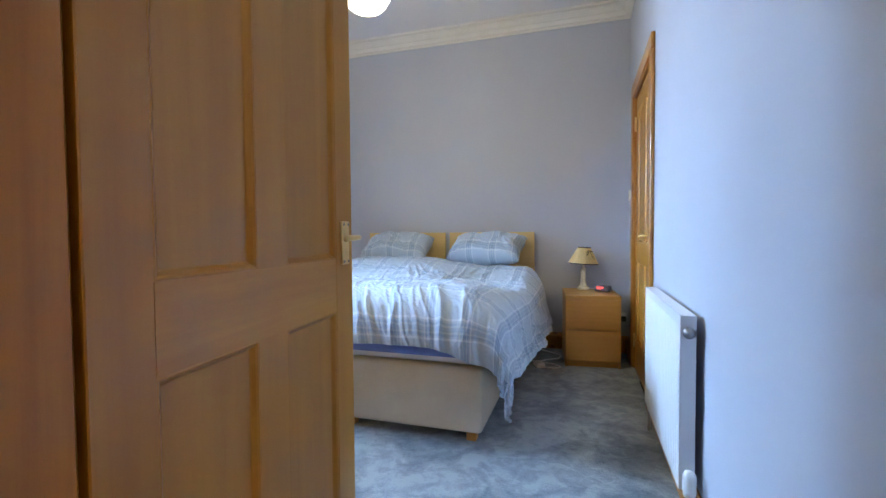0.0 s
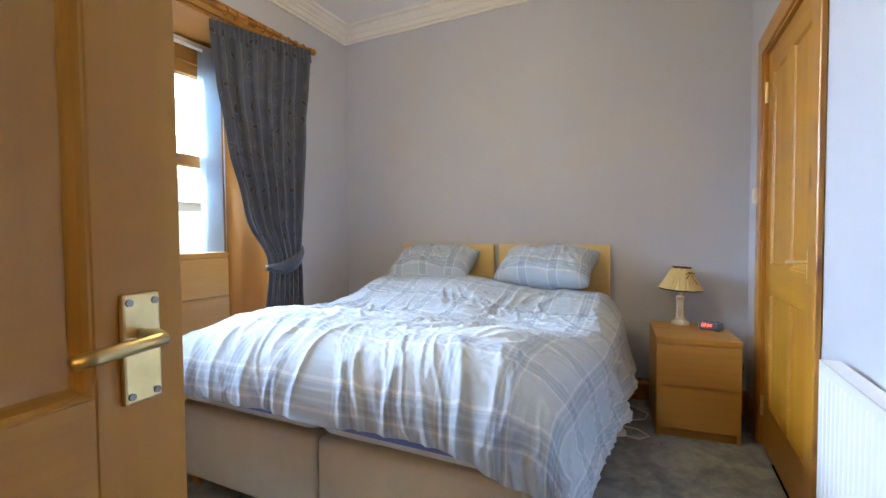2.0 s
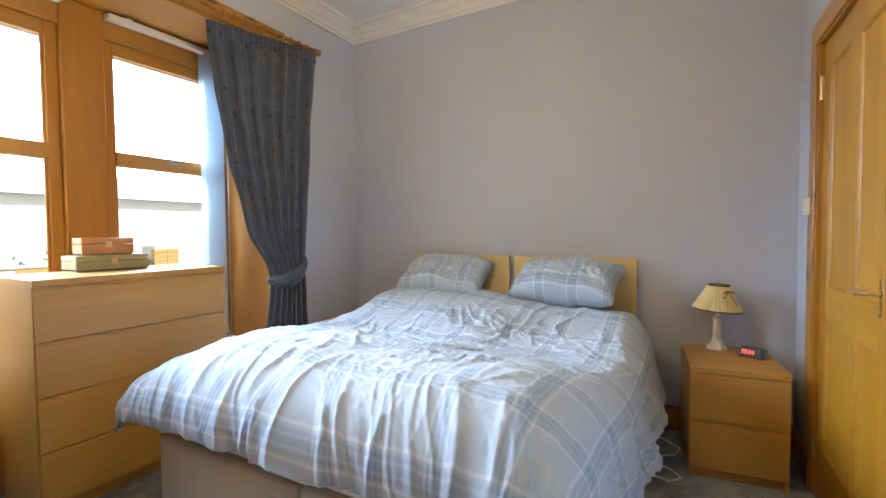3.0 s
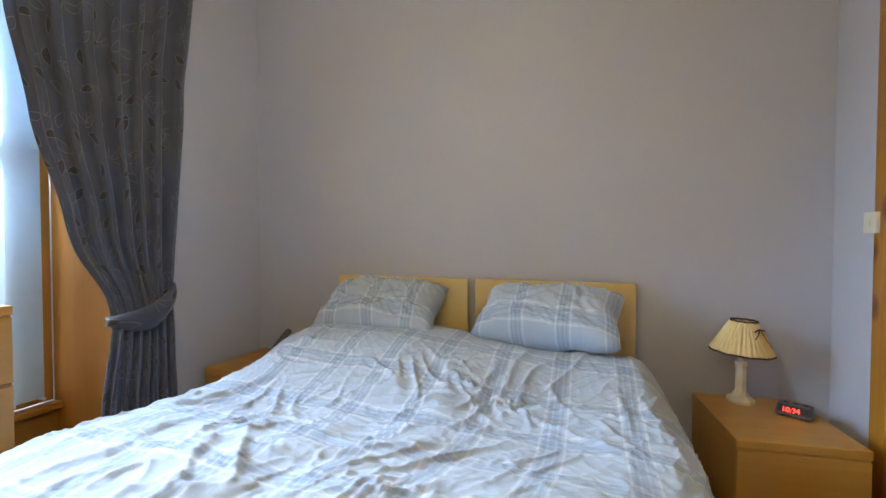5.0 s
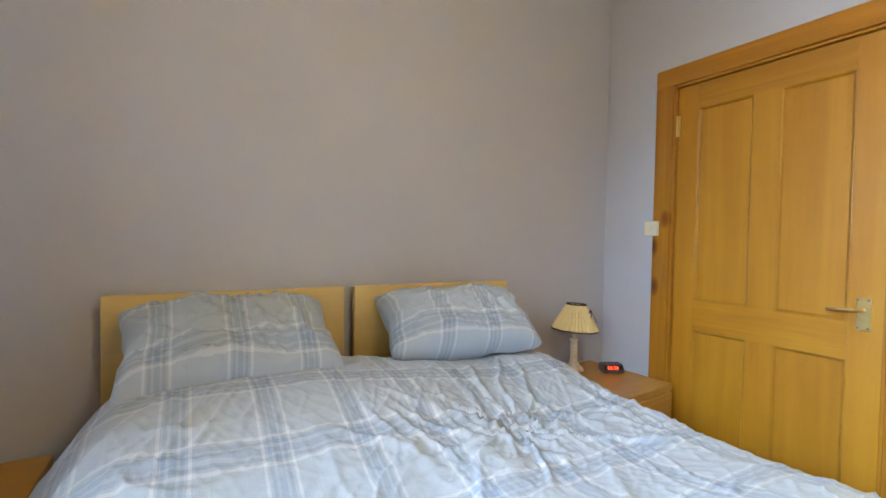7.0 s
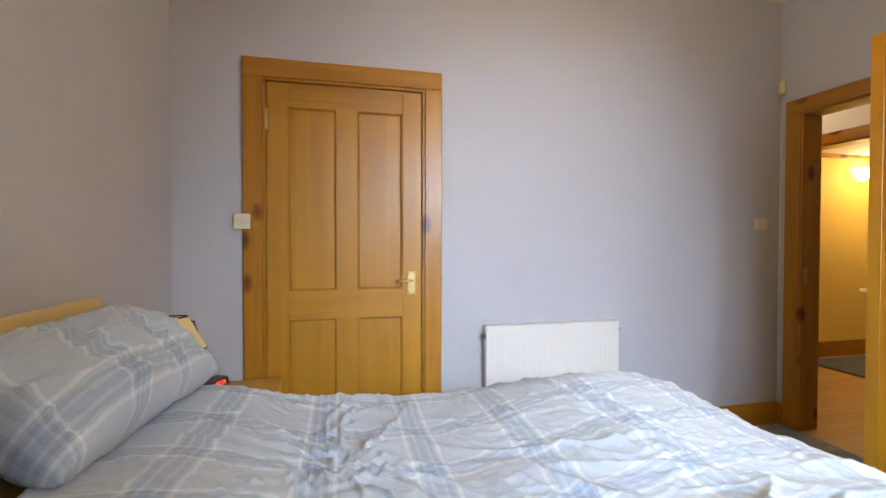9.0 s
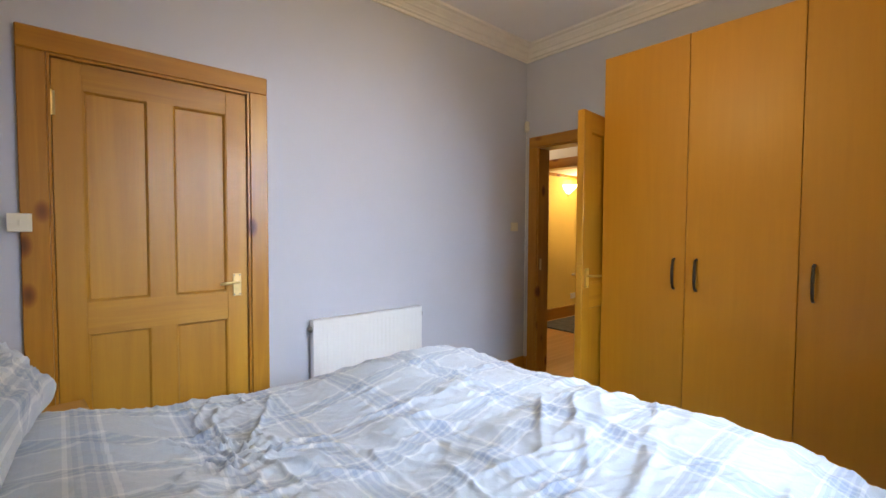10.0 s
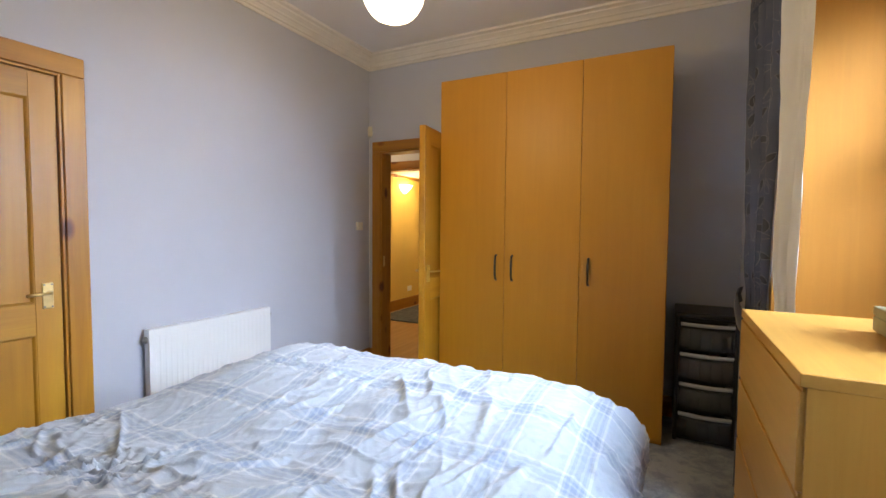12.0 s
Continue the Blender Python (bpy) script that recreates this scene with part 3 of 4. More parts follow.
BX0, BXM, BX1, BY0, BY1 = -1.735, -0.935, -0.15, 2.27, 4.13
divan(BX0, BXM, BY0, BY1)
divan(BXM, BX1, BY0, BY1)
for x0, x1 in ((-1.68, -0.909), (-0.868, -0.098)):
    hb = thing("headboard", "pale wood laminate headboard on the wall side of the bed", "headboard", ((x0 + x1) / 2, 4.145, 0), group="twin headboards")
    w = (x1 - x0) / 2
    bm = bmesh.new()
    box_bm(bm, -w, w, 0, 0.03, 0.42, 1.02, 0.004, 2)
    part("board", bm, BOARD, hb)
    for sx in (-w + 0.12, w - 0.12):
        block("strut", sx - 0.03, sx + 0.03, 0.03, 0.05, 0.0, 0.8, BEECH, hb)


def smooth01(t):
    t = max(0.0, min(1.0, t))
    return t * t * (3 - 2 * t)


def crease(a, b, angle, across, along, seed, width):
    """Sharp-backed creases that run along one direction: 0 on the flat, 1 on a crest."""
    c, d = math.cos(angle), math.sin(angle)
    n = noise.noise(Vector(((c * a + d * b) * along, (c * b - d * a) * across, seed)))
    k = 1 - abs(n) / width
    return k * k * (1.6 - 0.6 * k) if k > 0 else 0.0


def patchy(u, v, scale, seed, low=-0.1, high=0.25):
    return smooth01((noise.noise(Vector((u * scale, v * scale, seed))) - low) / (high - low))


def fold_noise(u, v):
    """Creases of the duvet: soft swells, gathers at the foot, long pulled creases, one gathered knot."""
    w = noise.noise_vector(Vector((u * 1.9, v * 1.9, 0.3))) * 0.13
    w2 = noise.noise_vector(Vector((u * 7.0, v * 7.0, 3.3))) * 0.022
    a, b = u + w.x + w2.x, v + w.y + w2.y
    out = 0.020 * noise.noise(Vector((u * 2.2, v * 1.8, 7.0))) + 0.008 * noise.noise(Vector((u * 6, v * 5, 17.0)))
    foot = smooth01((0.5 - v) / 0.45)
    if foot > 0:
        out += foot * (0.027 * crease(a, b, 1.45, 7.5, 1.5, 4.0, 0.3) + 0.014 * crease(a, b, 1.7, 15, 2.6, 14.0, 0.26) - 0.008)
    top = smooth01((v - 0.12) / 0.35) * smooth01((1.66 - v) / 0.3)
    if top > 0:
        out += top * (0.017 * crease(a, b, 1.02, 7.0, 1.7, 9.0, 0.22) * (0.35 + 0.65 * patchy(u, v, 2.4, 60))
                      + 0.015 * crease(a, b, 1.9, 9.0, 2.2, 21.0, 0.2) * patchy(u, v, 2.8, 70)
                      + 0.013 * crease(a, b, 0.35, 11.0, 3.0, 33.0, 0.18) * patchy(u, v, 3.0, 80)
                      + 0.009 * crease(a, b, 1.25, 19.0, 4.5, 41.0, 0.2) * patchy(u, v, 3.4, 90))
    out += 0.0045 * crease(a, b, 0.8, 24, 9.0, 51.0, 0.22) + 0.0035 * crease(a, b, 2.2, 30, 12.0, 57.0, 0.2)
    du, dv = a - 0.34, b - 1.28
    d = math.hypot(du, dv)
    if d < 0.6:
        th = math.atan2(dv, du)
        n = noise.noise(Vector((math.cos(th) * 2.6, math.sin(th) * 2.6, d * 2.2 + 5)))
        k = max(0.0, 1 - abs(n) / 0.16)
        fade = smooth01((0.6 - d) / 0.4) * smooth01(d / 0.06)
        out += 0.02 * k * k * fade + math.exp(-(d / 0.12) ** 2) * (0.016 * crease(du, dv, 0.6, 16, 8, 2.0, 0.3) - 0.006)
    return out * (0.8 - 0.14 * foot)


def duvet():
    """One sheet of cloth over both beds that hangs down at the foot and on both sides."""
    xm = (BX0 + BX1) / 2
    half = (BX1 - BX0) / 2 + 0.065
    r = 0.14
    U0, U1, V0, V1 = -half - 0.11, half + 0.28, -0.10, 1.74
    nu, nv = 400, 340
    top = 0.63
    bm = bmesh.new()
    uvl = bm.loops.layers.uv.new("cloth")
    grid, cloth = [], {}

    def drop(over, curl=math.pi / 2):
        """How far in and down a cloth goes that runs over an edge and curls by an angle."""
        if over <= 0:
            return over, 0.0
        a = min(over / r, curl)
        rest = max(0.0, over - r * curl)
        return r * math.sin(a) + rest * math.cos(a), -r * (1 - math.cos(a)) - rest * math.sin(a)

    for j in range(nv + 1):
        row = []
        for i in range(nu + 1):
            u = U0 + (U1 - U0) * i / nu
            # the foot hem is rolled under, but hangs free towards the door side
            free = smooth01((u - 0.45) / 0.3)
            v0 = V0 - 0.06 * free
            v = v0 + (V1 - v0) * j / nv
            side = 1 if u > 0 else -1
            ov = (abs(u) - (half - r)) * (1 - 0.22 * smooth01((0.3 - v) / 0.4) * (side > 0))
            dx, dz = drop(ov, math.pi / 2 if u > 0 else 1.95)
            x = side * (half - r + dx) + ((0.05 + 0.05 * smooth01((v - 0.3) / 0.6)) * smooth01(u / 0.8) if u > 0 else -0.02 * smooth01(-u / 0.7) * smooth01((1.3 - v) / 0.4))
            fy, fz = drop(-v + r, 1.95 - 0.38 * free)
            y = r - fy - 0.03 * smooth01((0.3 - v) / 0.3) * smooth01(-u / 0.6)
            hang_s, hang_f = max(0.0, -dz - r), max(0.0, -fz - r)
            f = fold_noise(u, v)
            x += side * ((0.22 if u > 0 else 0.10) * hang_s + 0.028 * noise.noise(Vector((v * 6.0, 8.2 * side, u * 1.2))) * min(1, hang_s * 6))
            y -= 0.10 * hang_f + 0.03 * noise.noise(Vector((u * 6.5, 1.7, v * 1.2))) * min(1, -fz * 6)
            puff = smooth01((half + 0.02 - abs(u)) / 0.34) * (0.105 * smooth01((v + 0.08) / 0.36) - (0.07 + 0.03 * smooth01(u / 0.5)) * smooth01((v - 0.45) / 0.6))
            door_side = smooth01((u + 0.25) / 0.8)
            rise = 0.14 * (1 - door_side) * smooth01((v - 0.95) / 0.62) + 0.10 * door_side * smooth01((v - 1.25) / 0.4)
            hump = rise * smooth01((half + 0.06 * (u > 0) - 0.02 - abs(u)) / 0.2)
            fall = dz + fz if u > 0 else -math.hypot(dz, fz)
            z = top + fall + puff + hump
            slope_s, slope_f = min(1.0, -dz / r), min(1.0, -fz / r)
            z += f * (1 - 0.8 * max(slope_s, slope_f))
            x += side * f * slope_s
            y -= f * slope_f
            z -= 0.018 * math.exp(-((u - 0.0) / 0.09) ** 2) * smooth01((v - 0.1) / 0.5) * smooth01((1.4 - v) / 0.4)
            vert = bm.verts.new((xm + x, BY0 - 0.075 + y, max(z, 0.03)))
            cloth[vert] = (u + 3.02, v + 3.0)
            row.append(vert)
        grid.append(row)
    for j in range(nv):
        for i in range(nu):
            f = bm.faces.new((grid[j][i], grid[j][i + 1], grid[j + 1][i + 1], grid[j + 1][i]))
            for lp in f.loops:
                lp[uvl].uv = cloth[lp.vert]
    ob = part("duvet", bm, PLAID, None, "", True)
    so = ob.modifiers.new("thickness", "SOLIDIFY")
    so.thickness, so.offset = 0.018, -1
    return tagged(ob, "rumpled pale blue and white plaid duvet spread over both beds", "duvet")


duvet()


def pillow(x, y, z, w, d, h, tilt, turn, seed):
    bm = bmesh.new()
    uvl = bm.loops.layers.uv.new("cloth")
    nu, nv = 72, 48
    cloth = {}
    sides = []
    for s in (1, -1):
        grid = []
        for j in range(nv + 1):
            row = []
            for i in range(nu + 1):
                u, v = 2 * i / nu - 1, 2 * j / nv - 1
                t = max(0.0, (1 - abs(u) ** 2.6) * (1 - abs(v) ** 2.6)) ** 0.42
                k = 1 - 0.09 * (1 - abs(v)) * abs(u) ** 2 + 0.02 * noise.noise(Vector((v * 3, u + seed, 0)))
                k2 = 1 - 0.10 * (1 - abs(u)) * abs(v) ** 2 + 0.04 * noise.noise(Vector((u * 3, v + seed, 5)))
                n = noise.noise(Vector((u * 2.2 + seed, v * 2.2, s * 3.0))) * 0.26 + noise.noise(Vector((u * 6 + seed, v * 5, s))) * 0.09 + 0.16 * crease(u, v, 0.9 + 1.2 * u, 4.5, 1.6, seed + s, 0.25) + 0.10 * crease(u, v, 2.2, 8, 2.5, seed + s + 9, 0.22) - 0.06
                p = (u * w / 2 * k, v * d / 2 * k2, s * h / 2 * t * (1 + n))
                if s == -1 and (i in (0, nu) or j in (0, nv)):
                    row.append(sides[0][j][i])
                    continue
                vert = bm.verts.new(p)
                cloth[vert] = (u * w / 2 + 1 + seed * 0.1, v * d / 2 + 1)
                row.append(vert)
            grid.append(row)
        sides.append(grid)
        for j in range(nv):
            for i in range(nu):
                q = (grid[j][i], grid[j][i + 1], grid[j + 1][i + 1], grid[j + 1][i])
                f = bm.faces.new(q if s == 1 else q[::-1])
                for lp in f.loops:
                    lp[uvl].uv = cloth[lp.vert]
    ob = part("pillow", bm, PLAID, None, "", True)
    ob.matrix_world = pose(x, y, z, tilt, 0, turn)
    return tagged(ob, "plump pillow in a pale plaid pillowcase against a headboard", "pillow", "pillows on the bed")


pillow(-1.315, 3.965, 0.87, 0.625, 0.37, 0.26, 31, 2, 1.0)
pillow(-0.485, 3.975, 0.88, 0.645, 0.335, 0.235, 31, -7, 4.0)

# ---- bedside cabinets, chest of drawers, wardrobe ----


def drawer_unit(name, label, category, w, d, h, n, place, turn, plinth=0.06, group=""):
    """A veneered drawer unit: local x across the front, y back from the front, z up."""
    t = thing(name, label, category, place, turn, group)
    hw, th, tp = w / 2, 0.018, 0.03
    block("side_panel", -hw, -hw + th, 0.012, d, 0, h - tp, BEECH, t, 0.0015)
    block("side_panel", hw - th, hw, 0.012, d, 0, h - tp, BEECH, t, 0.0015)
    block("back_panel", -hw + th, hw - th, d - 0.006, d, 0.02, h - tp, BEECH, t)
    block("top", -hw - 0.001, hw + 0.001, 0.0, d, h - tp, h, BEECH_X, t, 0.002)
    block("plinth", -hw + th, hw - th, 0.03, 0.045, 0, plinth, BEECH_X, t)
    # black sheet painting the shade between the drawer fronts
    block("inner_back", -hw + th, hw - th, 0.05, 0.06, plinth, h - tp, DARK, t)
    z0, z1 = plinth, h - tp - 0.001
    fh = (z1 - z0) / n
    for i in range(n):
        a = z0 + i * fh
        bm = bmesh.new()
        vs = box_bm(bm, -hw + 0.002, hw - 0.002, 0.0, 0.018, a + 0.003, a + fh - 0.009, 0.0015)
        dr = part("drawer_front", bm, BEECH_X, t)
        block("finger_lip", -hw + 0.003, hw - 0.003, 0.006, 0.018, a + fh - 0.009, a + fh - 0.001, BEECH_X, dr)
    return t


drawer_unit("bedside_cabinet", "beech veneer two-drawer bedside cabinet beside the pine door", "bedside cabinet", 0.395, 0.475, 0.54, 2, (0.377, 3.69, 0), 5, 0.05, "bedside cabinets")
drawer_unit("bedside_cabinet", "beech veneer two-drawer bedside cabinet in the window corner", "bedside cabinet", 0.44, 0.45, 0.54, 2, (-2.02, 3.735, 0), 0, 0.05, "bedside cabinets")
drawer_unit("chest_of_drawers", "beech veneer four-drawer chest standing in the window recess", "chest of drawers", 0.84, 0.47, 1.005, 4, (-2.13, 2.445, 0), 90, 0.06)


def wardrobe():
    x0, x1, y0, y1, h = -1.872, -0.366, YN + 0.02, 1.135, 2.36
    w = thing("wardrobe", "tall beech veneer wardrobe with three plain doors", "wardrobe", ((x0 + x1) / 2, y1, 0), 180)
    hw, d = (x1 - x0) / 2, y1 - y0
    block("side_panel", -hw, -hw + 0.018, 0.022, d, 0, h, WARD, w, 0.001)
    block("side_panel", hw - 0.018, hw, 0.022, d, 0, h, WARD, w, 0.001)
    block("top_panel", -hw + 0.018, hw - 0.018, 0.022, d, h - 0.02, h, WARD, w)
    block("plinth", -hw + 0.018, hw - 0.018, 0.03, 0.048, 0, 0.06, WARD, w)
    block("back_panel", -hw + 0.018, hw - 0.018, d - 0.006, d, 0.02, h - 0.02, WARD, w)
    # black sheet painting the shade in the slits between the doors
    block("carcass_shadow", -hw + 0.018, hw - 0.018, 0.05, 0.06, 0.06, h - 0.02, DARK, w)
    dw = 2 * hw / 3
    for i in range(3):
        a = -hw + i * dw
        dr = block("door", a + 0.0015, a + dw - 0.0015, 0, 0.019, 0.035, h, WARD, w, 0.0015)
        hx = a + dw - 0.058 if i == 0 else a + 0.058
        pts = [(hx, 0.0, 1.115), (hx, -0.018, 1.108), (hx, -0.027, 1.08), (hx, -0.03, 1.03), (hx, -0.027, 0.98), (hx, -0.018, 0.952), (hx, 0.0, 0.945)]
        tube("handle", pts, 0.0075, GUNMETAL, dr, "bowed dark metal handle")


wardrobe()

# ---- curtains ----


def curtain_material():
    """Slate cloth with scattered outlined leaves and pale fern sprays, one motif to a cell."""
    m, nt, b = nodes_of("slate_leaf_jacquard")

    def calc(op, x, y=None, z=None):
        n = nt.nodes.new("ShaderNodeMath")
        n.operation = op
        for k, q in enumerate((x, y, z)):
            if q is None:
                continue
            if isinstance(q, (int, float)):
                n.inputs[k].default_value = q
            else:
                nt.links.new(q, n.inputs[k])
        return n.outputs[0]

    uv = nt.nodes.new("ShaderNodeUVMap")
    uv.uv_map = "cloth"

    def motif(scale, shift):
        mp = nt.nodes.new("ShaderNodeMapping")
        mp.inputs["Scale"].default_value = (scale, scale, 1)
        mp.inputs["Location"].default_value = (shift, shift * 1.7, 0)
        nt.links.new(uv.outputs[0], mp.inputs[0])
        vo = nt.nodes.new("ShaderNodeTexVoronoi")
        vo.voronoi_dimensions = "2D"
        vo.inputs["Scale"].default_value = 1.0
        vo.inputs["Randomness"].default_value = 0.6
        nt.links.new(mp.outputs[0], vo.inputs["Vector"])
        sub = nt.nodes.new("ShaderNodeVectorMath")
        sub.operation = "SUBTRACT"
        nt.links.new(mp.outputs[0], sub.inputs[0])
        nt.links.new(vo.outputs["Position"], sub.inputs[1])
        col = nt.nodes.new("ShaderNodeSeparateColor")
        nt.links.new(vo.outputs["Color"], col.inputs[0])
        rot = nt.nodes.new("ShaderNodeVectorRotate")
        rot.rotation_type = "Z_AXIS"
        nt.links.new(sub.outputs[0], rot.inputs["Vector"])
        nt.links.new(calc("MULTIPLY", col.outputs[0], 6.28), rot.inputs["Angle"])
        xyz = nt.nodes.new("ShaderNodeSeparateXYZ")
        nt.links.new(rot.outputs[0], xyz.inputs[0])
        return xyz.outputs[0], xyz.outputs[1], col.outputs[1]

    x, y, pick = motif(9.5, 0.0)
    bend = calc("SUBTRACT", y, calc("MULTIPLY", calc("MULTIPLY", x, x), 0.6))
    rim = calc("SUBTRACT", 0.15, calc("MULTIPLY", calc("MULTIPLY", x, x), 1.25))
    f = calc("SUBTRACT", calc("ABSOLUTE", bend), rim)
    inside = calc("LESS_THAN", f, 0.0)
    edge = calc("LESS_THAN", calc("ABSOLUTE", f), 0.016)
    dark = calc("MULTIPLY", inside, calc("GREATER_THAN", pick, 0.42))
    x2, y2, pick2 = motif(6.5, 4.3)
    r = calc("SQRT", calc("ADD", calc("MULTIPLY", x2, x2), calc("MULTIPLY", y2, y2)))
    ray = calc("ABSOLUTE", calc("SINE", calc("MULTIPLY", calc("ARCTAN2", y2, x2), 5.0)))
    fern = calc("MULTIPLY", calc("LESS_THAN", calc("MULTIPLY", ray, r), 0.05), calc("LESS_THAN", r, 0.34))
    fern = calc("MULTIPLY", fern, calc("MULTIPLY", calc("GREATER_THAN", x2, 0.03), calc("GREATER_THAN", pick2, 0.45)))
    pale = calc("MAXIMUM", calc("MULTIPLY", edge, 0.8), calc("MULTIPLY", fern, 0.7))
    cloud = ramp(nt, tex(nt, uv.outputs[0], 5, 3), [(0.35, (0.042, 0.053, 0.084)), (0.65, (0.06, 0.073, 0.112))])
    last = cloud
    for fac, colour in ((dark, (0.022, 0.024, 0.034)), (pale, (0.15, 0.16, 0.18))):
        mm = nt.nodes.new("ShaderNodeMix")
        mm.data_type = "RGBA"
        nt.links.new(fac, mm.inputs["Factor"])
        nt.links.new(last, mm.inputs["A"])
        mm.inputs["B"].default_value = (*colour, 1)
        last = mm.outputs["Result"]
    nt.links.new(last, b.inputs["Base Color"])
    b.inputs["Roughness"].default_value = 0.7
    b.inputs["Sheen Weight"].default_value = 0.3
    bump(nt, b, tex(nt, coords(nt), 500, 2), 0.3, 0.001)
    return m


CURTAIN = curtain_material()
LINING = plain("cream_curtain_lining", (0.68, 0.66, 0.58), 0.85, vary=0.04, scale=6, grain=300, relief=0.15)


def interp(table, z):
    for (z0, a), (z1, b) in zip(table, table[1:]):
        if z0 >= z >= z1:
            t = (z0 - z) / (z0 - z1)
            t = t * t * (3 - 2 * t) * 0.5 + t * 0.5
            return a + (b - a) * t
    return table[0][1] if z > table[0][0] else table[-1][1]


def drape(root, name, material, outer, inner, x_at, pleats, back=0.0, seed=0.0, z_top=2.40, z_bot=0.03, span=1.5):
    """Pleated cloth between an outer and an inner edge (tables of z, y)."""
    bm = bmesh.new()
    uvl = bm.loops.layers.uv.new("cloth")
    nu, nv = 150, 90
    grid, cl = [], {}
    for j in range(nv + 1):
        z = z_top + (z_bot - z_top) * j / nv
        ya, yb = interp(outer, z), interp(inner, z)
        row = []
        squeeze = 1 - min(1.0, abs(yb - ya) / 0.75)
        for i in range(nu + 1):
            s = i / nu
            ph = s * pleats * 2 * math.pi + 2.6 * noise.noise(Vector((s * 3.0, z * 0.5, seed + 1))) + 0.6 * math.sin(3.1 * s + z * 1.1 + seed)
            amp = 0.016 + 0.012 * squeeze + 0.016 * noise.noise(Vector((s * 5, z * 0.8, seed)))
            amp *= 1 - 0.4 * s ** 3
            tie = math.exp(-((z - 0.98) / 0.10) ** 2)
            x = x_at(s, z) + amp * math.sin(ph) * (1 - 0.55 * tie) + 0.006 * noise.noise(Vector((s * 9, z * 5, seed + 3))) - back
            y = ya + (yb - ya) * s + 0.006 * math.sin(ph * 2 + 1)
            v = bm.verts.new((x, y, z))
            cl[v] = (s * span + seed, z)
            row.append(v)
        grid.append(row)
    for j in range(nv):
        for i in range(nu):
            f = bm.faces.new((grid[j][i], grid[j][i + 1], grid[j + 1][i + 1], grid[j + 1][i]))
            for lp in f.loops:
                lp[uvl].uv = cl[lp.vert]
    return part(name, bm, material, root, "", True)


def curtain(label, outer, inner, x_at, seed, tie_y, pleats, turned=None):
    c = thing("curtain", label, "curtain", group="window curtains")
    drape(c, "cloth", CURTAIN, outer, inner, x_at, pleats, 0.0, seed, span=0.17 * pleats)
    if turned:
        li = drape(c, "lining", LINING, *turned, 1.3, 0.0, seed)
        li["label"] = "cream cotton lining of the turned edge"
    # heading tape, gathered
    bm = bmesh.new()
    uvl = bm.loops.layers.uv.new("cloth")
    ya, yb = outer[0][1], inner[0][1]
    n = 160
    rows = []
    for z in (2.435, 2.40, 2.345):
        rows.append([bm.verts.new((x_at(i / n, 2.4) + 0.012 + 0.008 * math.sin(i * 0.9) + (0.004 if z < 2.36 else 0), ya + (yb - ya) * i / n, z)) for i in range(n + 1)])
    for a, b in zip(rows, rows[1:]):
        for i in range(n):
            f = bm.faces.new((a[i], a[i + 1], b[i + 1], b[i]))
            for lp in f.loops:
                lp[uvl].uv = (lp.vert.co.y * 2, lp.vert.co.z)
    part("heading", bm, CURTAIN, c, "", True)
    # tie-back band: a sagging sash round the gathered cloth
    bm = bmesh.new()
    uvl = bm.loops.layers.uv.new("cloth")
    n = 40
    yo, yi = tie_y
    rows = []
    for k, dz in enumerate((0.0, -0.055, -0.11)):
        row = []
        for i in range(n + 1):
            t = i / n
            y = yo + (yi - yo) * t
            z = 1.03 - 0.13 * t + dz * (0.35 + 0.65 * math.sin(math.pi * min(1, 0.15 + 0.85 * t))) - 0.02 * math.sin(math.pi * t)
            x = x_at(t, 1.0) + 0.05 * math.sin(math.pi * min(1, max(0, t))) ** 0.5 + 0.012 + (0.008 if k == 1 else 0)
            row.append(bm.verts.new((x, y, z)))
        rows.append(row)
    for a, b in zip(rows, rows[1:]):
        for i in range(n):
            f = bm.faces.new((a[i], a[i + 1], b[i + 1], b[i]))
            for lp in f.loops:
                lp[uvl].uv = (lp.vert.co.y + 2, lp.vert.co.z)
    tb = part("tieback", bm, CURTAIN, c, "fabric tie-back sash", True)
    so = tb.modifiers.new("thickness", "SOLIDIFY")
    so.thickness, so.offset = 0.008, 0
    lathe("hook", [(0.004, 0), (0.008, 0.004), (0.008, 0.02), (0.004, 0.024)], BRASS, c, 10, "", (XL + 0.05, yo, 1.0))
    return c


curtain("slate blue leaf-patterned curtain tied back beside the bed", [(2.40, 3.555), (1.9, 3.49), (1.0, 3.425), (0.03, 3.45)],
        [(2.40, 2.90), (2.1, 2.945), (1.7, 3.02), (1.3, 3.135), (0.98, 3.235), (0.86, 3.24), (0.5, 3.19), (0.03, 3.16)], lambda s, z: -2.10 - 0.205 * s * min(1.0, 0.45 + 0.55 * smooth01((z - 0.85) / 0.35)), 0.0, (3.43, 3.225), 7)
curtain("slate blue leaf-patterned curtain with cream lining beside the chest of drawers", [(2.40, 1.40), (1.9, 1.42), (1.0, 1.47), (0.03, 1.45)],
        [(2.40, 1.74), (2.1, 1.735), (1.7, 1.72), (1.3, 1.70), (0.98, 1.68), (0.86, 1.68), (0.5, 1.69), (0.03, 1.70)], lambda s, z: -2.215 - 0.06 * s, 5.0, (1.46, 1.69), 4,
        ([(2.40, 1.71), (1.7, 1.70), (0.98, 1.665), (0.03, 1.68)], [(2.40, 1.95), (2.0, 1.945), (1.5, 1.88), (1.0, 1.80), (0.03, 1.80)], lambda s, z: -2.285 - 0.055 * s))

pole = thing("curtain_pole", "turned pine curtain pole with rings over the window", "curtain pole")


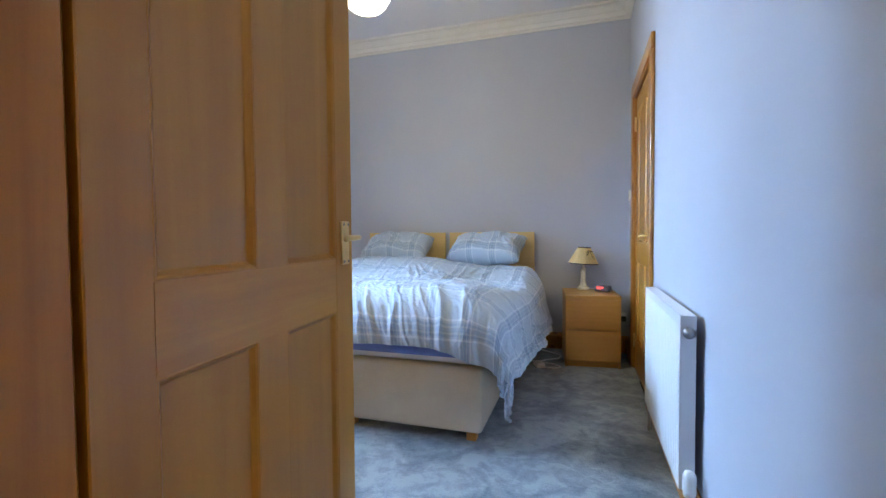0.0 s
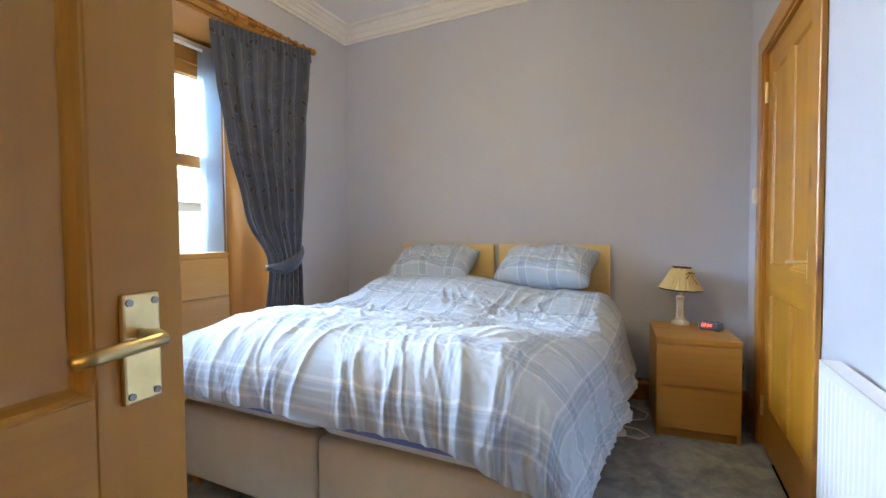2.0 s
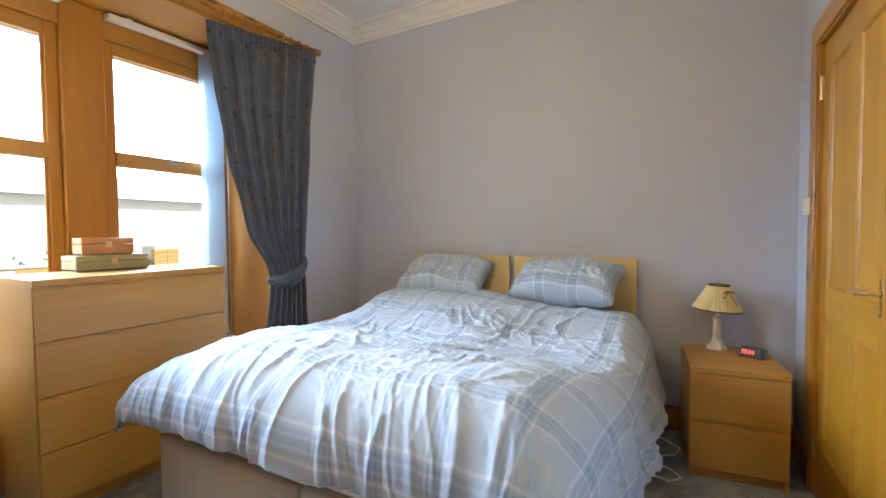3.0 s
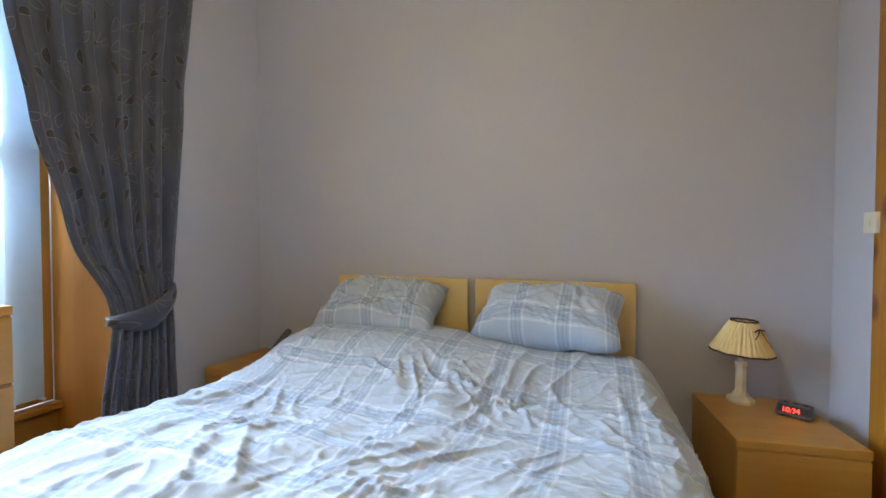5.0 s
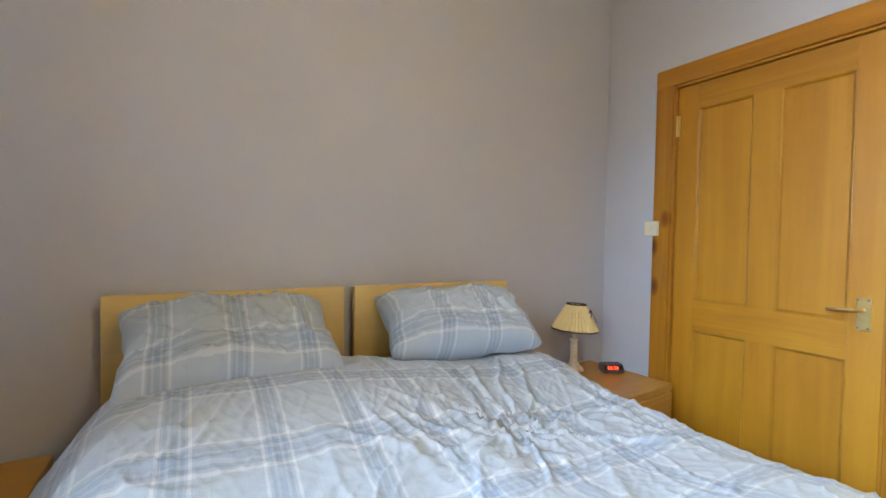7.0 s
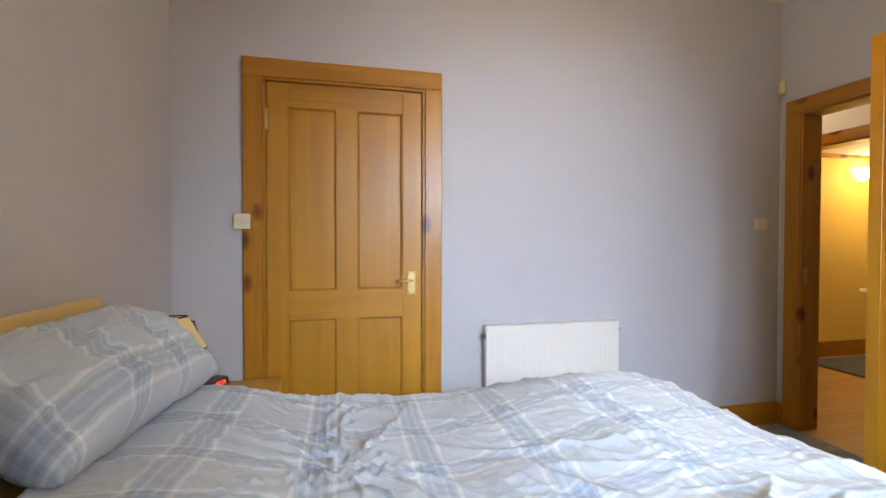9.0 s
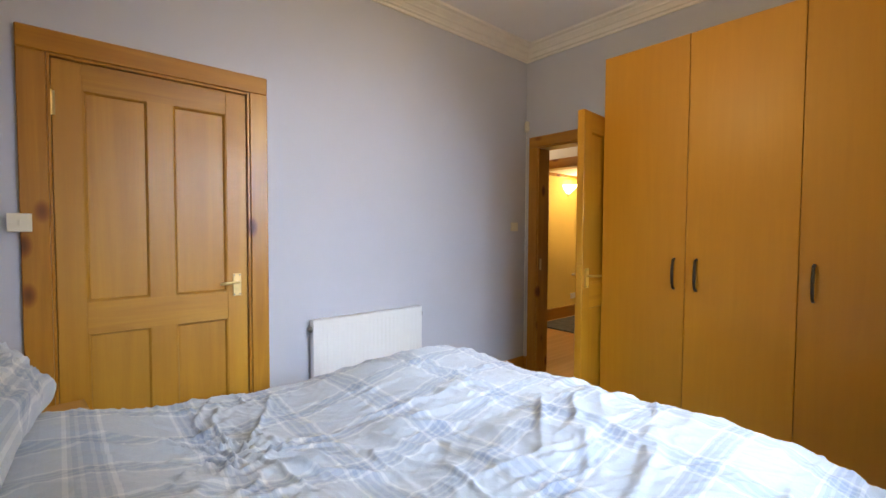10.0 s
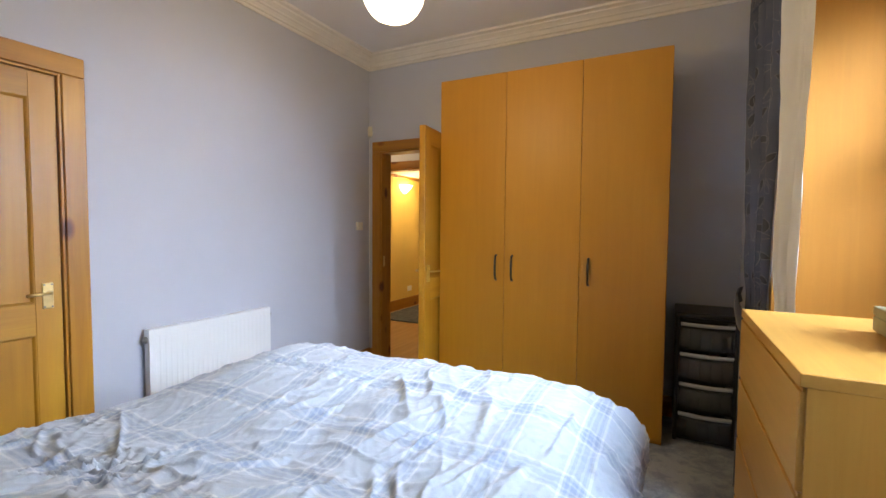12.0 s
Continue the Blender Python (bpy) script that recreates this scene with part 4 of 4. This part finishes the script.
def pole_x(y):
    return -2.105 - 0.055 * (3.6 - y)


tube("rod", [(pole_x(1.36), 1.36, 2.445), (pole_x(3.56), 3.56, 2.445)], 0.014, KNOTTY_Y, pole)
for y, sgn in ((3.56, 1), (1.36, -1)):
    fin = lathe("finial", [(0.014, 0.0), (0.02, 0.004), (0.02, 0.01), (0.013, 0.014), (0.022, 0.03), (0.024, 0.042), (0.018, 0.055), (0.006, 0.06)], KNOTTY_Y, pole, 18)
    fin.matrix_local = pose(pole_x(y), y, 2.445, -90 * sgn, 0, 0)
for y in (3.52, 2.47, 1.40):
    boxes("bracket", [(XL + 0.001, XL + 0.015, y - 0.02, y + 0.02, 2.41, 2.48), (XL + 0.015, pole_x(y), y - 0.008, y + 0.008, 2.425, 2.437)], KNOTTY, pole, 0.002)
for base, n, stepy in ((2.90, 10, 0.066), (1.43, 6, 0.055)):
    for i in range(n):
        bm = bmesh.new()
        R, rr = 0.021, 0.0045
        rings = []
        for k in range(18):
            a = 2 * math.pi * k / 18
            rings.append([bm.verts.new((pole_x(base + stepy * i) + (R + rr * math.cos(q)) * math.cos(a), base + stepy * i + rr * math.sin(q), 2.440 + (R + rr * math.cos(q)) * math.sin(a))) for q in [j * math.pi / 3 for j in range(6)]])
        for k in range(18):
            A, B = rings[k], rings[(k + 1) % 18]
            for j in range(6):
                bm.faces.new((A[j], A[(j + 1) % 6], B[(j + 1) % 6], B[j]))
        part("ring", bm, KNOTTY_Y, pole, "", True)

# ---- pendant lamp ----
GLOBE = glow("lit_opal_glass", (1.0, 0.9, 0.7), 5.0)
pen = thing("pendant_lamp", "lit opal glass globe lamp hanging from the ceiling", "ceiling lamp", (-0.8, 2.41, 2.18))
prof = [(0.0, 0.0), (0.035, 0.002), (0.05, 0.008), (0.055, 0.016), (0.085, 0.025), (0.105, 0.045), (0.125, 0.08), (0.133, 0.12), (0.13, 0.16), (0.115, 0.20), (0.085, 0.235), (0.055, 0.25), (0.05, 0.262)]
gl = lathe("globe", [(max(0.001, r), z) for r, z in prof], GLOBE, pen, 40, "lit opal glass globe")
gl.visible_shadow = False
lathe("gallery", [(0.056, 0.262), (0.058, 0.29), (0.03, 0.31), (0.012, 0.315), (0.012, 0.62)], BRASS, pen, 24, "brass gallery and stem")
lathe("ceiling_rose", [(0.05, 0.6795), (0.05, 0.66), (0.03, 0.64), (0.012, 0.635)][::-1], WHITEP, pen, 24)

# ---- small things ----


def bedside_lamp():
    t = thing("table_lamp", "small onyx table lamp with a pleated cream shade", "table lamp", (0.308, 4.085, 0.5405))
    bm = bmesh.new()
    ring = []
    for z, r in ((0.0, 0.05), (0.012, 0.05), (0.022, 0.042), (0.03, 0.029), (0.045, 0.024)):
        ring.append([bm.verts.new((r * math.cos(a) * 1.05, r * math.sin(a) * 1.05, z)) for a in [math.pi / 8 + k * math.pi / 4 for k in range(8)]])
    for a, b in zip(ring, ring[1:]):
        for k in range(8):
            bm.faces.new((a[k], a[(k + 1) % 8], b[(k + 1) % 8], b[k]))
    bm.faces.new(ring[0][::-1])
    bm.faces.new(ring[-1])
    part("base", bm, MARBLE, t)
    lathe("column", [(0.023, 0.044), (0.0205, 0.06), (0.0205, 0.15), (0.024, 0.16), (0.024, 0.17), (0.012, 0.175), (0.012, 0.25)], MARBLE, t, 8, "", (0, 0, 0), False)
    # pleated shade, a little askew
    bm = bmesh.new()
    n = 216
    rows = []
    tilt = pose(0, 0, 0.215, 0, 3, 0)
    for k, (r, z) in enumerate(((0.117, 0.0), (0.094, 0.043), (0.071, 0.087), (0.048, 0.13))):
        row = []
        for i in range(n):
            a = 2 * math.pi * i / n
            rr = r + 0.0042 * math.cos(a * 36) * (0.4 + r / 0.16)
            row.append(bm.verts.new(tilt @ Vector((rr * math.cos(a), rr * math.sin(a), z))))
        rows.append(row)
    for a, b in zip(rows, rows[1:]):
        for i in range(n):
            bm.faces.new((a[i], a[(i + 1) % n], b[(i + 1) % n], b[i]))
    sh = part("shade", bm, LAMPCREAM, t, "pleated cream fabric shade")
    for r, z in ((0.118, 0.0), (0.049, 0.131)):
        tube("trim", [tilt @ Vector((r * math.cos(2 * math.pi * i / 48), r * math.sin(2 * math.pi * i / 48), z + 0.001 * math.sin(i * 5))) for i in range(49)], 0.004, DARKTRIM, sh, "dark braid trim", 6)
    bow = [tilt @ Vector(p) for p in ((0.02, -0.07, 0.095), (0.035, -0.066, 0.108), (0.052, -0.05, 0.105), (0.066, -0.035, 0.1))]
    tube("bow", bow, 0.003, DARKTRIM, sh, "dark ribbon bow", 6)
    tube("bow", [tilt @ Vector(p) for p in ((0.045, -0.06, 0.105), (0.062, -0.07, 0.07), (0.085, -0.068, 0.04))], 0.0015, DARKTRIM, sh, "", 6)
    tube("bow", [tilt @ Vector(p) for p in ((0.04, -0.062, 0.105), (0.032, -0.074, 0.085), (0.022, -0.082, 0.07))], 0.0022, DARKTRIM, sh, "", 6)


bedside_lamp()


def text_mesh(name, words, size, material, parent, m):
    cu = bpy.data.curves.new(name, "FONT")
    cu.body, cu.size, cu.extrude = words, size, 0.0004
    cu.align_x, cu.align_y = "CENTER", "CENTER"
    tmp = new(name, cu)
    me = bpy.data.meshes.new_from_object(tmp.evaluated_get(bpy.context.evaluated_depsgraph_get()))
    bpy.data.objects.remove(tmp)
    ob = new(name, me)
    me.materials.clear()
    me.materials.append(material)
    ob.parent = parent
    ob.matrix_local = m
    return ob


RED = glow("red_display", (1.0, 0.06, 0.03), 3.0)


def clock():
    t = thing("alarm_clock", "small black and silver alarm clock with a lit red display", "alarm clock", (0.458, 3.97, 0.5405), -28)
    bm = bmesh.new()
    vs = box_bm(bm, -0.058, 0.058, -0.035, 0.035, 0.004, 0.046, 0.008, 3)
    for v in bm.verts:
        if v.co.z > 0.02:
            v.co.y += 0.012 * (1 if v.co.y < 0 else 0)
            v.co.x *= 0.94
    part("body", bm, GREYP, t, "", True)
    bm = bmesh.new()
    box_bm(bm, -0.05, 0.05, -0.0375, -0.03, 0.009, 0.036, 0.002)
    sc = part("display", bm, BLACKP, t, "black display window")
    sc.matrix_local = pose(0, 0.0, 0, -14, 0, 0)
    text_mesh("digits", "10:34", 0.026, RED, t, pose(-0.008, -0.0392, 0.031, 76, 0, 0))
    for x in (-0.03, 0.0, 0.03):
        block("button", x - 0.008, x + 0.008, 0.005, 0.018, 0.0455, 0.049, BLACKP, t, 0.001)
    for x in (-0.04, 0.04):
        block("foot", x - 0.008, x + 0.008, -0.02, 0.02, 0, 0.005, BLACKP, t)


clock()


def phone():
    t = thing("cordless_phone", "black cordless telephone leaning in its base on the bedside cabinet", "telephone", (-2.075, 4.125, 0.5405), -38)
    bm = bmesh.new()
    box_bm(bm, -0.055, 0.055, -0.055, 0.055, 0, 0.024, 0.008, 2)
    for v in bm.verts:
        if v.co.z > 0.012 and v.co.y < 0:
            v.co.z -= 0.006
    part("base", bm, BLACKP, t, "", True)
    bm = bmesh.new()
    box_bm(bm, -0.024, 0.024, -0.011, 0.011, 0, 0.15, 0.007, 2)
    h = part("handset", bm, BLACKP, t, "", True)
    h.matrix_local = pose(-0.022, -0.03, 0.012, -40, 0, 0)
    bm = bmesh.new()
    box_bm(bm, -0.0255, -0.022, -0.013, 0.006, 0.004, 0.147, 0.001)
    box_bm(bm, 0.022, 0.0255, -0.013, 0.006, 0.004, 0.147, 0.001)
    part("silver_edge", bm, STEEL, h, "silver edge strip")
    block("screen", -0.017, 0.017, -0.0122, -0.0105, 0.095, 0.135, GREYP, h)
    for r in range(4):
        for c in range(3):
            block("key", -0.016 + c * 0.012, -0.007 + c * 0.012, -0.0125, -0.0105, 0.025 + r * 0.015, 0.035 + r * 0.015, GREYP, h)
    REDP = MATS["red_print"]
    block("label_spot", 0.02, 0.04, -0.02, -0.005, 0.021, 0.0245, REDP, t)
    block("label_spot", 0.0, 0.03, -0.056, -0.0535, 0.006, 0.012, REDP, t)


plain("red_print", (0.5, 0.03, 0.03), 0.5, relief=0)
phone()


def case(name, label, w, d, h, place, turn, body, lidded):
    t = thing(name, label, "box", place, turn)
    bm = bmesh.new()
    box_bm(bm, -w / 2, w / 2, -d / 2, d / 2, 0.006, h * 0.62, 0.004, 2)
    part("body", bm, body, t)
    bm = bmesh.new()
    box_bm(bm, -w / 2, w / 2, -d / 2, d / 2, h * 0.62 + 0.002, h, 0.004, 2)
    part("lid", bm, body, t)
    block("clasp", -0.014, 0.014, -d / 2 - 0.004, -d / 2, h * 0.45, h * 0.78, BRASS, t, 0.001, "brass clasp")
    for sx in (-1, 1):
        for sy in (-1, 1):
            block("foot", sx * (w / 2 - 0.02) - 0.012, sx * (w / 2 - 0.02) + 0.012, sy * (d / 2 - 0.02) - 0.012, sy * (d / 2 - 0.02) + 0.012, 0, 0.0065, body, t)


GREENBOX = plain("olive_leatherette", (0.36, 0.34, 0.22), 0.6, vary=0.08, scale=20, grain=200, relief=0.3)
REDWOOD = wood("cedar_box", (0.42, 0.17, 0.06), (0.56, 0.27, 0.11), 0.4, "x", 1.5)
case("storage_case", "olive leatherette case with a brass clasp on the chest of drawers", 0.32, 0.2, 0.078, (-2.51, 2.45, 1.0055), 86, GREENBOX, True)
case("wooden_box", "small reddish cedar box stacked on the olive case", 0.225, 0.14, 0.088, (-2.51, 2.44, 1.084), 84, REDWOOD, True)

CLEAR, cnt, cb = nodes_of("smoky_clear_plastic")
cb.inputs["Base Color"].default_value = (0.62, 0.65, 0.68, 1)
cb.inputs["Roughness"].default_value = 0.1
cb.inputs["Transmission Weight"].default_value = 0.93
cb.inputs["IOR"].default_value = 1.25
LIP = plain("grey_drawer_lip", (0.34, 0.35, 0.36), 0.45, relief=0.02)
CLOTHES = [plain("folded_cloth_%s" % n, c, 0.9, vary=0.3, scale=14, relief=0.4) for n, c in (("blue", (0.06, 0.07, 0.09)), ("white", (0.16, 0.17, 0.18)), ("pink", (0.2, 0.13, 0.11)), ("grey", (0.13, 0.14, 0.16)))]


def tower():
    w, d, h = 0.33, 0.36, 0.80
    t = thing("drawer_tower", "black plastic storage tower with four clear drawers beside the wardrobe", "storage drawers", (-2.095, 0.985, 0), 180)
    hw = w / 2
    block("side_frame", -hw, -hw + 0.022, 0.0, d, 0.0, h - 0.03, BLACKP, t, 0.004)
    block("side_frame", hw - 0.022, hw, 0.0, d, 0.0, h - 0.03, BLACKP, t, 0.004)
    bm = bmesh.new()
    box_bm(bm, -hw - 0.004, hw + 0.004, -0.012, d, h - 0.03, h, 0.008, 2)
    part("top", bm, BLACKP, t)
    block("back", -hw + 0.022, hw - 0.022, d - 0.008, d, 0.0, h - 0.03, BLACKP, t)
    z0, step = 0.03, (h - 0.065) / 4
    for i in range(5):
        block("cross_rail", -hw + 0.022, hw - 0.022, 0.004, d - 0.01, z0 + i * step - 0.016, z0 + i * step, BLACKP, t, 0.002)
    for i in range(4):
        a, b = z0 + i * step + 0.004, z0 + (i + 1) * step - 0.022
        n = 16
        bm = bmesh.new()
        rows = []
        for z, k in ((a, 0.006), (a + (b - a) * 0.5, 0.012), (b - 0.02, 0.016)):
            rows.append([bm.verts.new((-hw + 0.026 + (w - 0.052) * q / n, -k - 0.022 * math.sin(math.pi * q / n), z)) for q in range(n + 1)])
        for r, s in zip(rows, rows[1:]):
            for q in range(n):
                bm.faces.new((r[q], r[q + 1], s[q + 1], s[q]))
        dr = part("drawer", bm, CLEAR, t, "smoky clear plastic drawer", True)
        so = dr.modifiers.new("thickness", "SOLIDIFY")
        so.thickness, so.offset = 0.003, -1
        bm = bmesh.new()
        rows = []
        for z, k in ((b - 0.02, 0.016), (b - 0.018, 0.03), (b - 0.002, 0.032), (b, 0.012)):
            rows.append([bm.verts.new((-hw + 0.026 + (w - 0.052) * q / n, -k - 0.022 * math.sin(math.pi * q / n), z)) for q in range(n + 1)])
        for r, s in zip(rows, rows[1:]):
            for q in range(n):
                bm.faces.new((r[q], r[q + 1], s[q + 1], s[q]))
        part("lip", bm, LIP, dr, "grey drawer lip", True)
        bm = bmesh.new()
        rng = random.Random(i + 3)
        for q in range(5):
            x = -hw + 0.05 + q * (w - 0.1) / 4
            box_bm(bm, x - 0.032, x + 0.03, 0.02, 0.2, a + 0.004, a + 0.03 + rng.random() * (b - a - 0.06), 0.012, 2)
        part("contents", bm, CLOTHES[i], dr, "folded clothes", True)


tower()


def wall_plate(name, label, category, x0, x1, y0, y1, z0, z1, rocker=None):
    t = thing(name, label, category)
    block("plate", x0, x1, y0, y1, z0, z1, PLASTIC, t, 0.003, seg=2)
    if rocker:
        block("rocker", *rocker, PLASTIC, t, 0.0015)
    return t


wall_plate("light_switch", "cream plastic light switch beside the closed door", "light switch", 0.636, XR - 0.0005, 3.855, 3.93, 1.252, 1.327, (0.633, 0.637, 3.888, 3.897, 1.278, 1.302))
wall_plate("light_switch", "cream plastic light switch near the entrance door", "light switch", 0.645, XR - 0.0005, 0.74, 0.815, 1.27, 1.345, (0.642, 0.646, 0.772, 0.783, 1.297, 1.32))
pir = thing("alarm_sensor", "cream plastic alarm sensor in the room corner", "alarm sensor")
bm = bmesh.new()
box_bm(bm, -0.028, 0.028, -0.02, 0.02, -0.045, 0.045, 0.012, 3)
o = part("housing", bm, PLASTIC, pir, "", True)
o.matrix_local = pose(XR - 0.032, YN + 0.032, 2.19, 0, 0, 135)
bm = bmesh.new()
box_bm(bm, -0.018, 0.018, -0.024, -0.018, -0.034, -0.002, 0.004, 2)
o = part("lens", bm, WHITEP, pir, "milky lens window", True)
o.matrix_local = pose(XR - 0.032, YN + 0.032, 2.19, 0, 0, -45)
tagged(tube("alarm_cable", [(XR - 0.006, YN + 0.006, 2.15), (XR - 0.006, YN + 0.006, 1.2), (XR - 0.006, YN + 0.006, 0.14)], 0.003, WHITEP), "thin white alarm cable down the wall corner", "cable")
tagged(block("strike_plate", EX1 - 0.020, EX1 - 0.0185, YN - 0.03, YN - 0.005, 0.93, 1.03, BRASS), "brass strike plate on the door lining", "strike plate")

cab = tagged(tube("power_cable", [(-0.08, 4.1, 0.12), (-0.04, 4.05, 0.02), (0.06, 4.02, 0.008), (0.14, 3.95, 0.006), (0.12, 3.86, 0.006), (0.03, 3.8, 0.006), (-0.03, 3.72, 0.006), (0.0, 3.6, 0.006), (0.1, 3.57, 0.006), (0.15, 3.63, 0.006), (0.09, 3.7, 0.006), (-0.02, 3.71, 0.008)], 0.0045, WHITEP), "loose white power cable on the carpet", "cable")
adp = thing("socket_adaptor", "white plug adaptor lying on the carpet beside the bed", "adaptor", (-0.01, 3.62, 0.0), 25)
bm = bmesh.new()
box_bm(bm, -0.03, 0.03, -0.055, 0.055, 0.001, 0.034, 0.006, 2)
part("body", bm, WHITEP, adp)
block("socket_face", -0.018, 0.018, -0.03, 0.01, 0.0335, 0.036, PLASTIC, adp, 0.001)
adp2 = thing("wall_socket", "white double wall socket above the skirting by the door", "socket", (0.625, YF, 0.3), 0)
block("plate", -0.03, 0.03, -0.012, -0.0005, -0.042, 0.042, WHITEP, adp2, 0.003)
block("plug", -0.022, 0.022, -0.05, -0.012, -0.03, 0.01, BLACKP, adp2, 0.004, "black plug")

# ---- hall fittings ----
SCONCE = glow("lit_sconce_glass", (1.0, 0.88, 0.6), 10.0)
sc = thing("wall_light", "lit frosted glass uplighter on the yellow wall", "wall lamp", (1.8995, -1.95, 1.84))
bm = bmesh.new()
rows = []
for r, z in ((0.03, 0.0), (0.06, 0.03), (0.10, 0.07), (0.13, 0.11), (0.135, 0.12)):
    rows.append([bm.verts.new((-r * math.sin(math.pi * i / 20), -r * math.cos(math.pi * i / 20), z)) for i in range(21)])
for a, b in zip(rows, rows[1:]):
    for i in range(20):
        bm.faces.new((a[i], a[i + 1], b[i + 1], b[i]))
g = part("glass_bowl", bm, SCONCE, sc, "lit frosted glass bowl", True)
g.visible_shadow = False
block("back_plate", -0.012, -0.0005, -0.03, 0.03, -0.03, 0.05, BRASS, sc, 0.003)
hs = thing("wall_socket", "white wall socket low on the yellow wall", "socket", (1.9, -2.12, 0.3))
block("plate", -0.012, -0.0005, -0.06, 0.06, -0.042, 0.042, WHITEP, hs, 0.003)

# ---- outside the window ----
HAZE = glow("bright_hazy_sky", (0.86, 0.93, 1.0), 2.2)
structure(block("backdrop", -90, -89.5, -120, 140, -1, 90, HAZE), "bright white hazy sky in the distance", "sky")
HARL = plain("white_harling", (0.75, 0.74, 0.7), 0.9, vary=0.06, scale=2, grain=40, relief=0.5)
SLATE = plain("roof_slate", (0.45, 0.46, 0.48), 0.7, vary=0.2, scale=3, relief=0.3)
MORTAR = plain("pale_mortar", (0.5, 0.47, 0.4), 0.95, vary=0.1, scale=10, relief=0.4)
BRICK = plain("buff_brick", (0.44, 0.27, 0.1), 0.9, vary=0.2, scale=9, grain=80, relief=0.5)
# sky reflection painted into the house panes as an even pale grey
PALEGLASS = plain("sky_pale_window_glass", (0.5, 0.55, 0.57), 0.1, relief=0)
house = thing("house", "white harled house with a slate roof across the yard", "house", (-26, 9, -0.8))
block("wall", 0, 8, -9, 9, 0, 3.3, HARL, house)
bm = bmesh.new()
vs = [bm.verts.new(p) for p in ((-0.4, -9.3, 3.3), (8.4, -9.3, 3.3), (8.4, 9.3, 3.3), (-0.4, 9.3, 3.3), (4, -9.3, 4.9), (4, 9.3, 4.9))]
for f in ((0, 1, 4), (2, 3, 5), (1, 2, 5, 4), (3, 0, 4, 5), (3, 2, 1, 0)):
    bm.faces.new([vs[i] for i in f])
part("roof", bm, SLATE, house)
for yy in (-6.5, -2.2, 2.2, 6.5):
    for zz in (1.0,):
        wd = block("window", 8.0, 8.04, yy - 0.6, yy + 0.6, zz, zz + 1.4, WHITEP, house)
        block("pane", 8.04, 8.06, yy - 0.52, yy + 0.52, zz + 0.08, zz + 0.66, PALEGLASS, wd)
        block("pane", 8.04, 8.06, yy - 0.52, yy + 0.52, zz + 0.74, zz + 1.32, PALEGLASS, wd)

LEAF = plain("shrub_leaf", (0.11, 0.17, 0.07), 0.6, vary=0.5, scale=3, relief=0)


def shrub(place, r, seed):
    t = thing("shrub", "leafy green garden shrub beyond the wall", "shrub", place, 0, "garden shrubs")
    rng = random.Random(seed)
    bm = bmesh.new()
    for k in range(6):
        a = rng.random() * 6.28
        top = Vector((math.cos(a) * r * 0.5, math.sin(a) * r * 0.5, r * (0.9 + 0.6 * rng.random())))
        p = [bm.verts.new((0.04 * math.cos(q), 0.04 * math.sin(q), 0)) for q in (0, 2.1, 4.2)]
        q = [bm.verts.new((top.x + 0.01 * math.cos(c), top.y + 0.01 * math.sin(c), top.z)) for c in (0, 2.1, 4.2)]
        for i in range(3):
            bm.faces.new((p[i], p[(i + 1) % 3], q[(i + 1) % 3], q[i]))
    part("stem", bm, KNOTTY, t)
    bm = bmesh.new()
    for k in range(700):
        d = Vector((rng.gauss(0, 1), rng.gauss(0, 1), rng.gauss(0, 0.8)))
        d = d.normalized() * r * (0.35 + 0.7 * rng.random() ** 0.6)
        c = Vector((0, 0, r * 1.1)) + d * (1 + 0.25 * noise.noise(d * 2 / r))
        ax = Vector((rng.random() - 0.5, rng.random() - 0.5, rng.random() - 0.5)).normalized()
        sd = ax.cross(Vector((0, 0, 1))).normalized()
        L = 0.07 + 0.05 * rng.random()
        bm.faces.new([bm.verts.new(c + v) for v in (-ax * L, sd * L * 0.4, ax * L, -sd * L * 0.4)])
    part("leaves", bm, LEAF, t)


shrub((-11.0, 4.2, -0.8), 0.8, 1)
shrub((-12.0, 6.2, -0.8), 0.9, 2)

# buff brick garden wall: every brick near the pillar is a piece of its own
gw = thing("garden_wall", "low buff brick garden wall with a square pillar", "garden wall", (-8.6, 0.5, -0.8))
WH = 1.5
block("core", 0.012, 0.2, -3.0, 5.2, 0, WH, MORTAR, gw)
block("pillar_core", -0.088, 0.338, 5.212, 5.638, 0, WH + 0.28, MORTAR, gw)
block("coping", -0.02, 0.23, -3.0, 5.2, WH, WH + 0.05, MORTAR, gw, 0.008)
bm = bmesh.new()
box_bm(bm, 0, 0.1025, 0, 0.215, 0, 0.065, 0.004)
bmesh.ops.translate(bm, verts=bm.verts, vec=(0, 0, 0))
brick_mesh = mesh_of("brick", bm, BRICK)
for c in range(20):
    off = 0.1125 if c % 2 else 0.0
    for k in range(8):
        b = new("brick", brick_mesh)
        b.parent = gw
        b.location = (0.109, 3.25 + off + k * 0.225, 0.005 + c * 0.075)
for c in range(23):
    for k in range(2):
        b = new("brick", brick_mesh)
        b.parent = gw
        b.location = (0.25, 5.205 + k * 0.222, 0.005 + c * 0.075)
far_bricks = bmesh.new()
for c in range(20):
    for k in range(26):
        box_bm(far_bricks, 0.109, 0.2115, -2.85 + (0.1125 if c % 2 else 0) + k * 0.225, -2.635 + (0.1125 if c % 2 else 0) + k * 0.225, 0.005 + c * 0.075, 0.07 + c * 0.075)
fb = part("bricks", far_bricks, BRICK, gw)
fb["kind"] = "stuff"
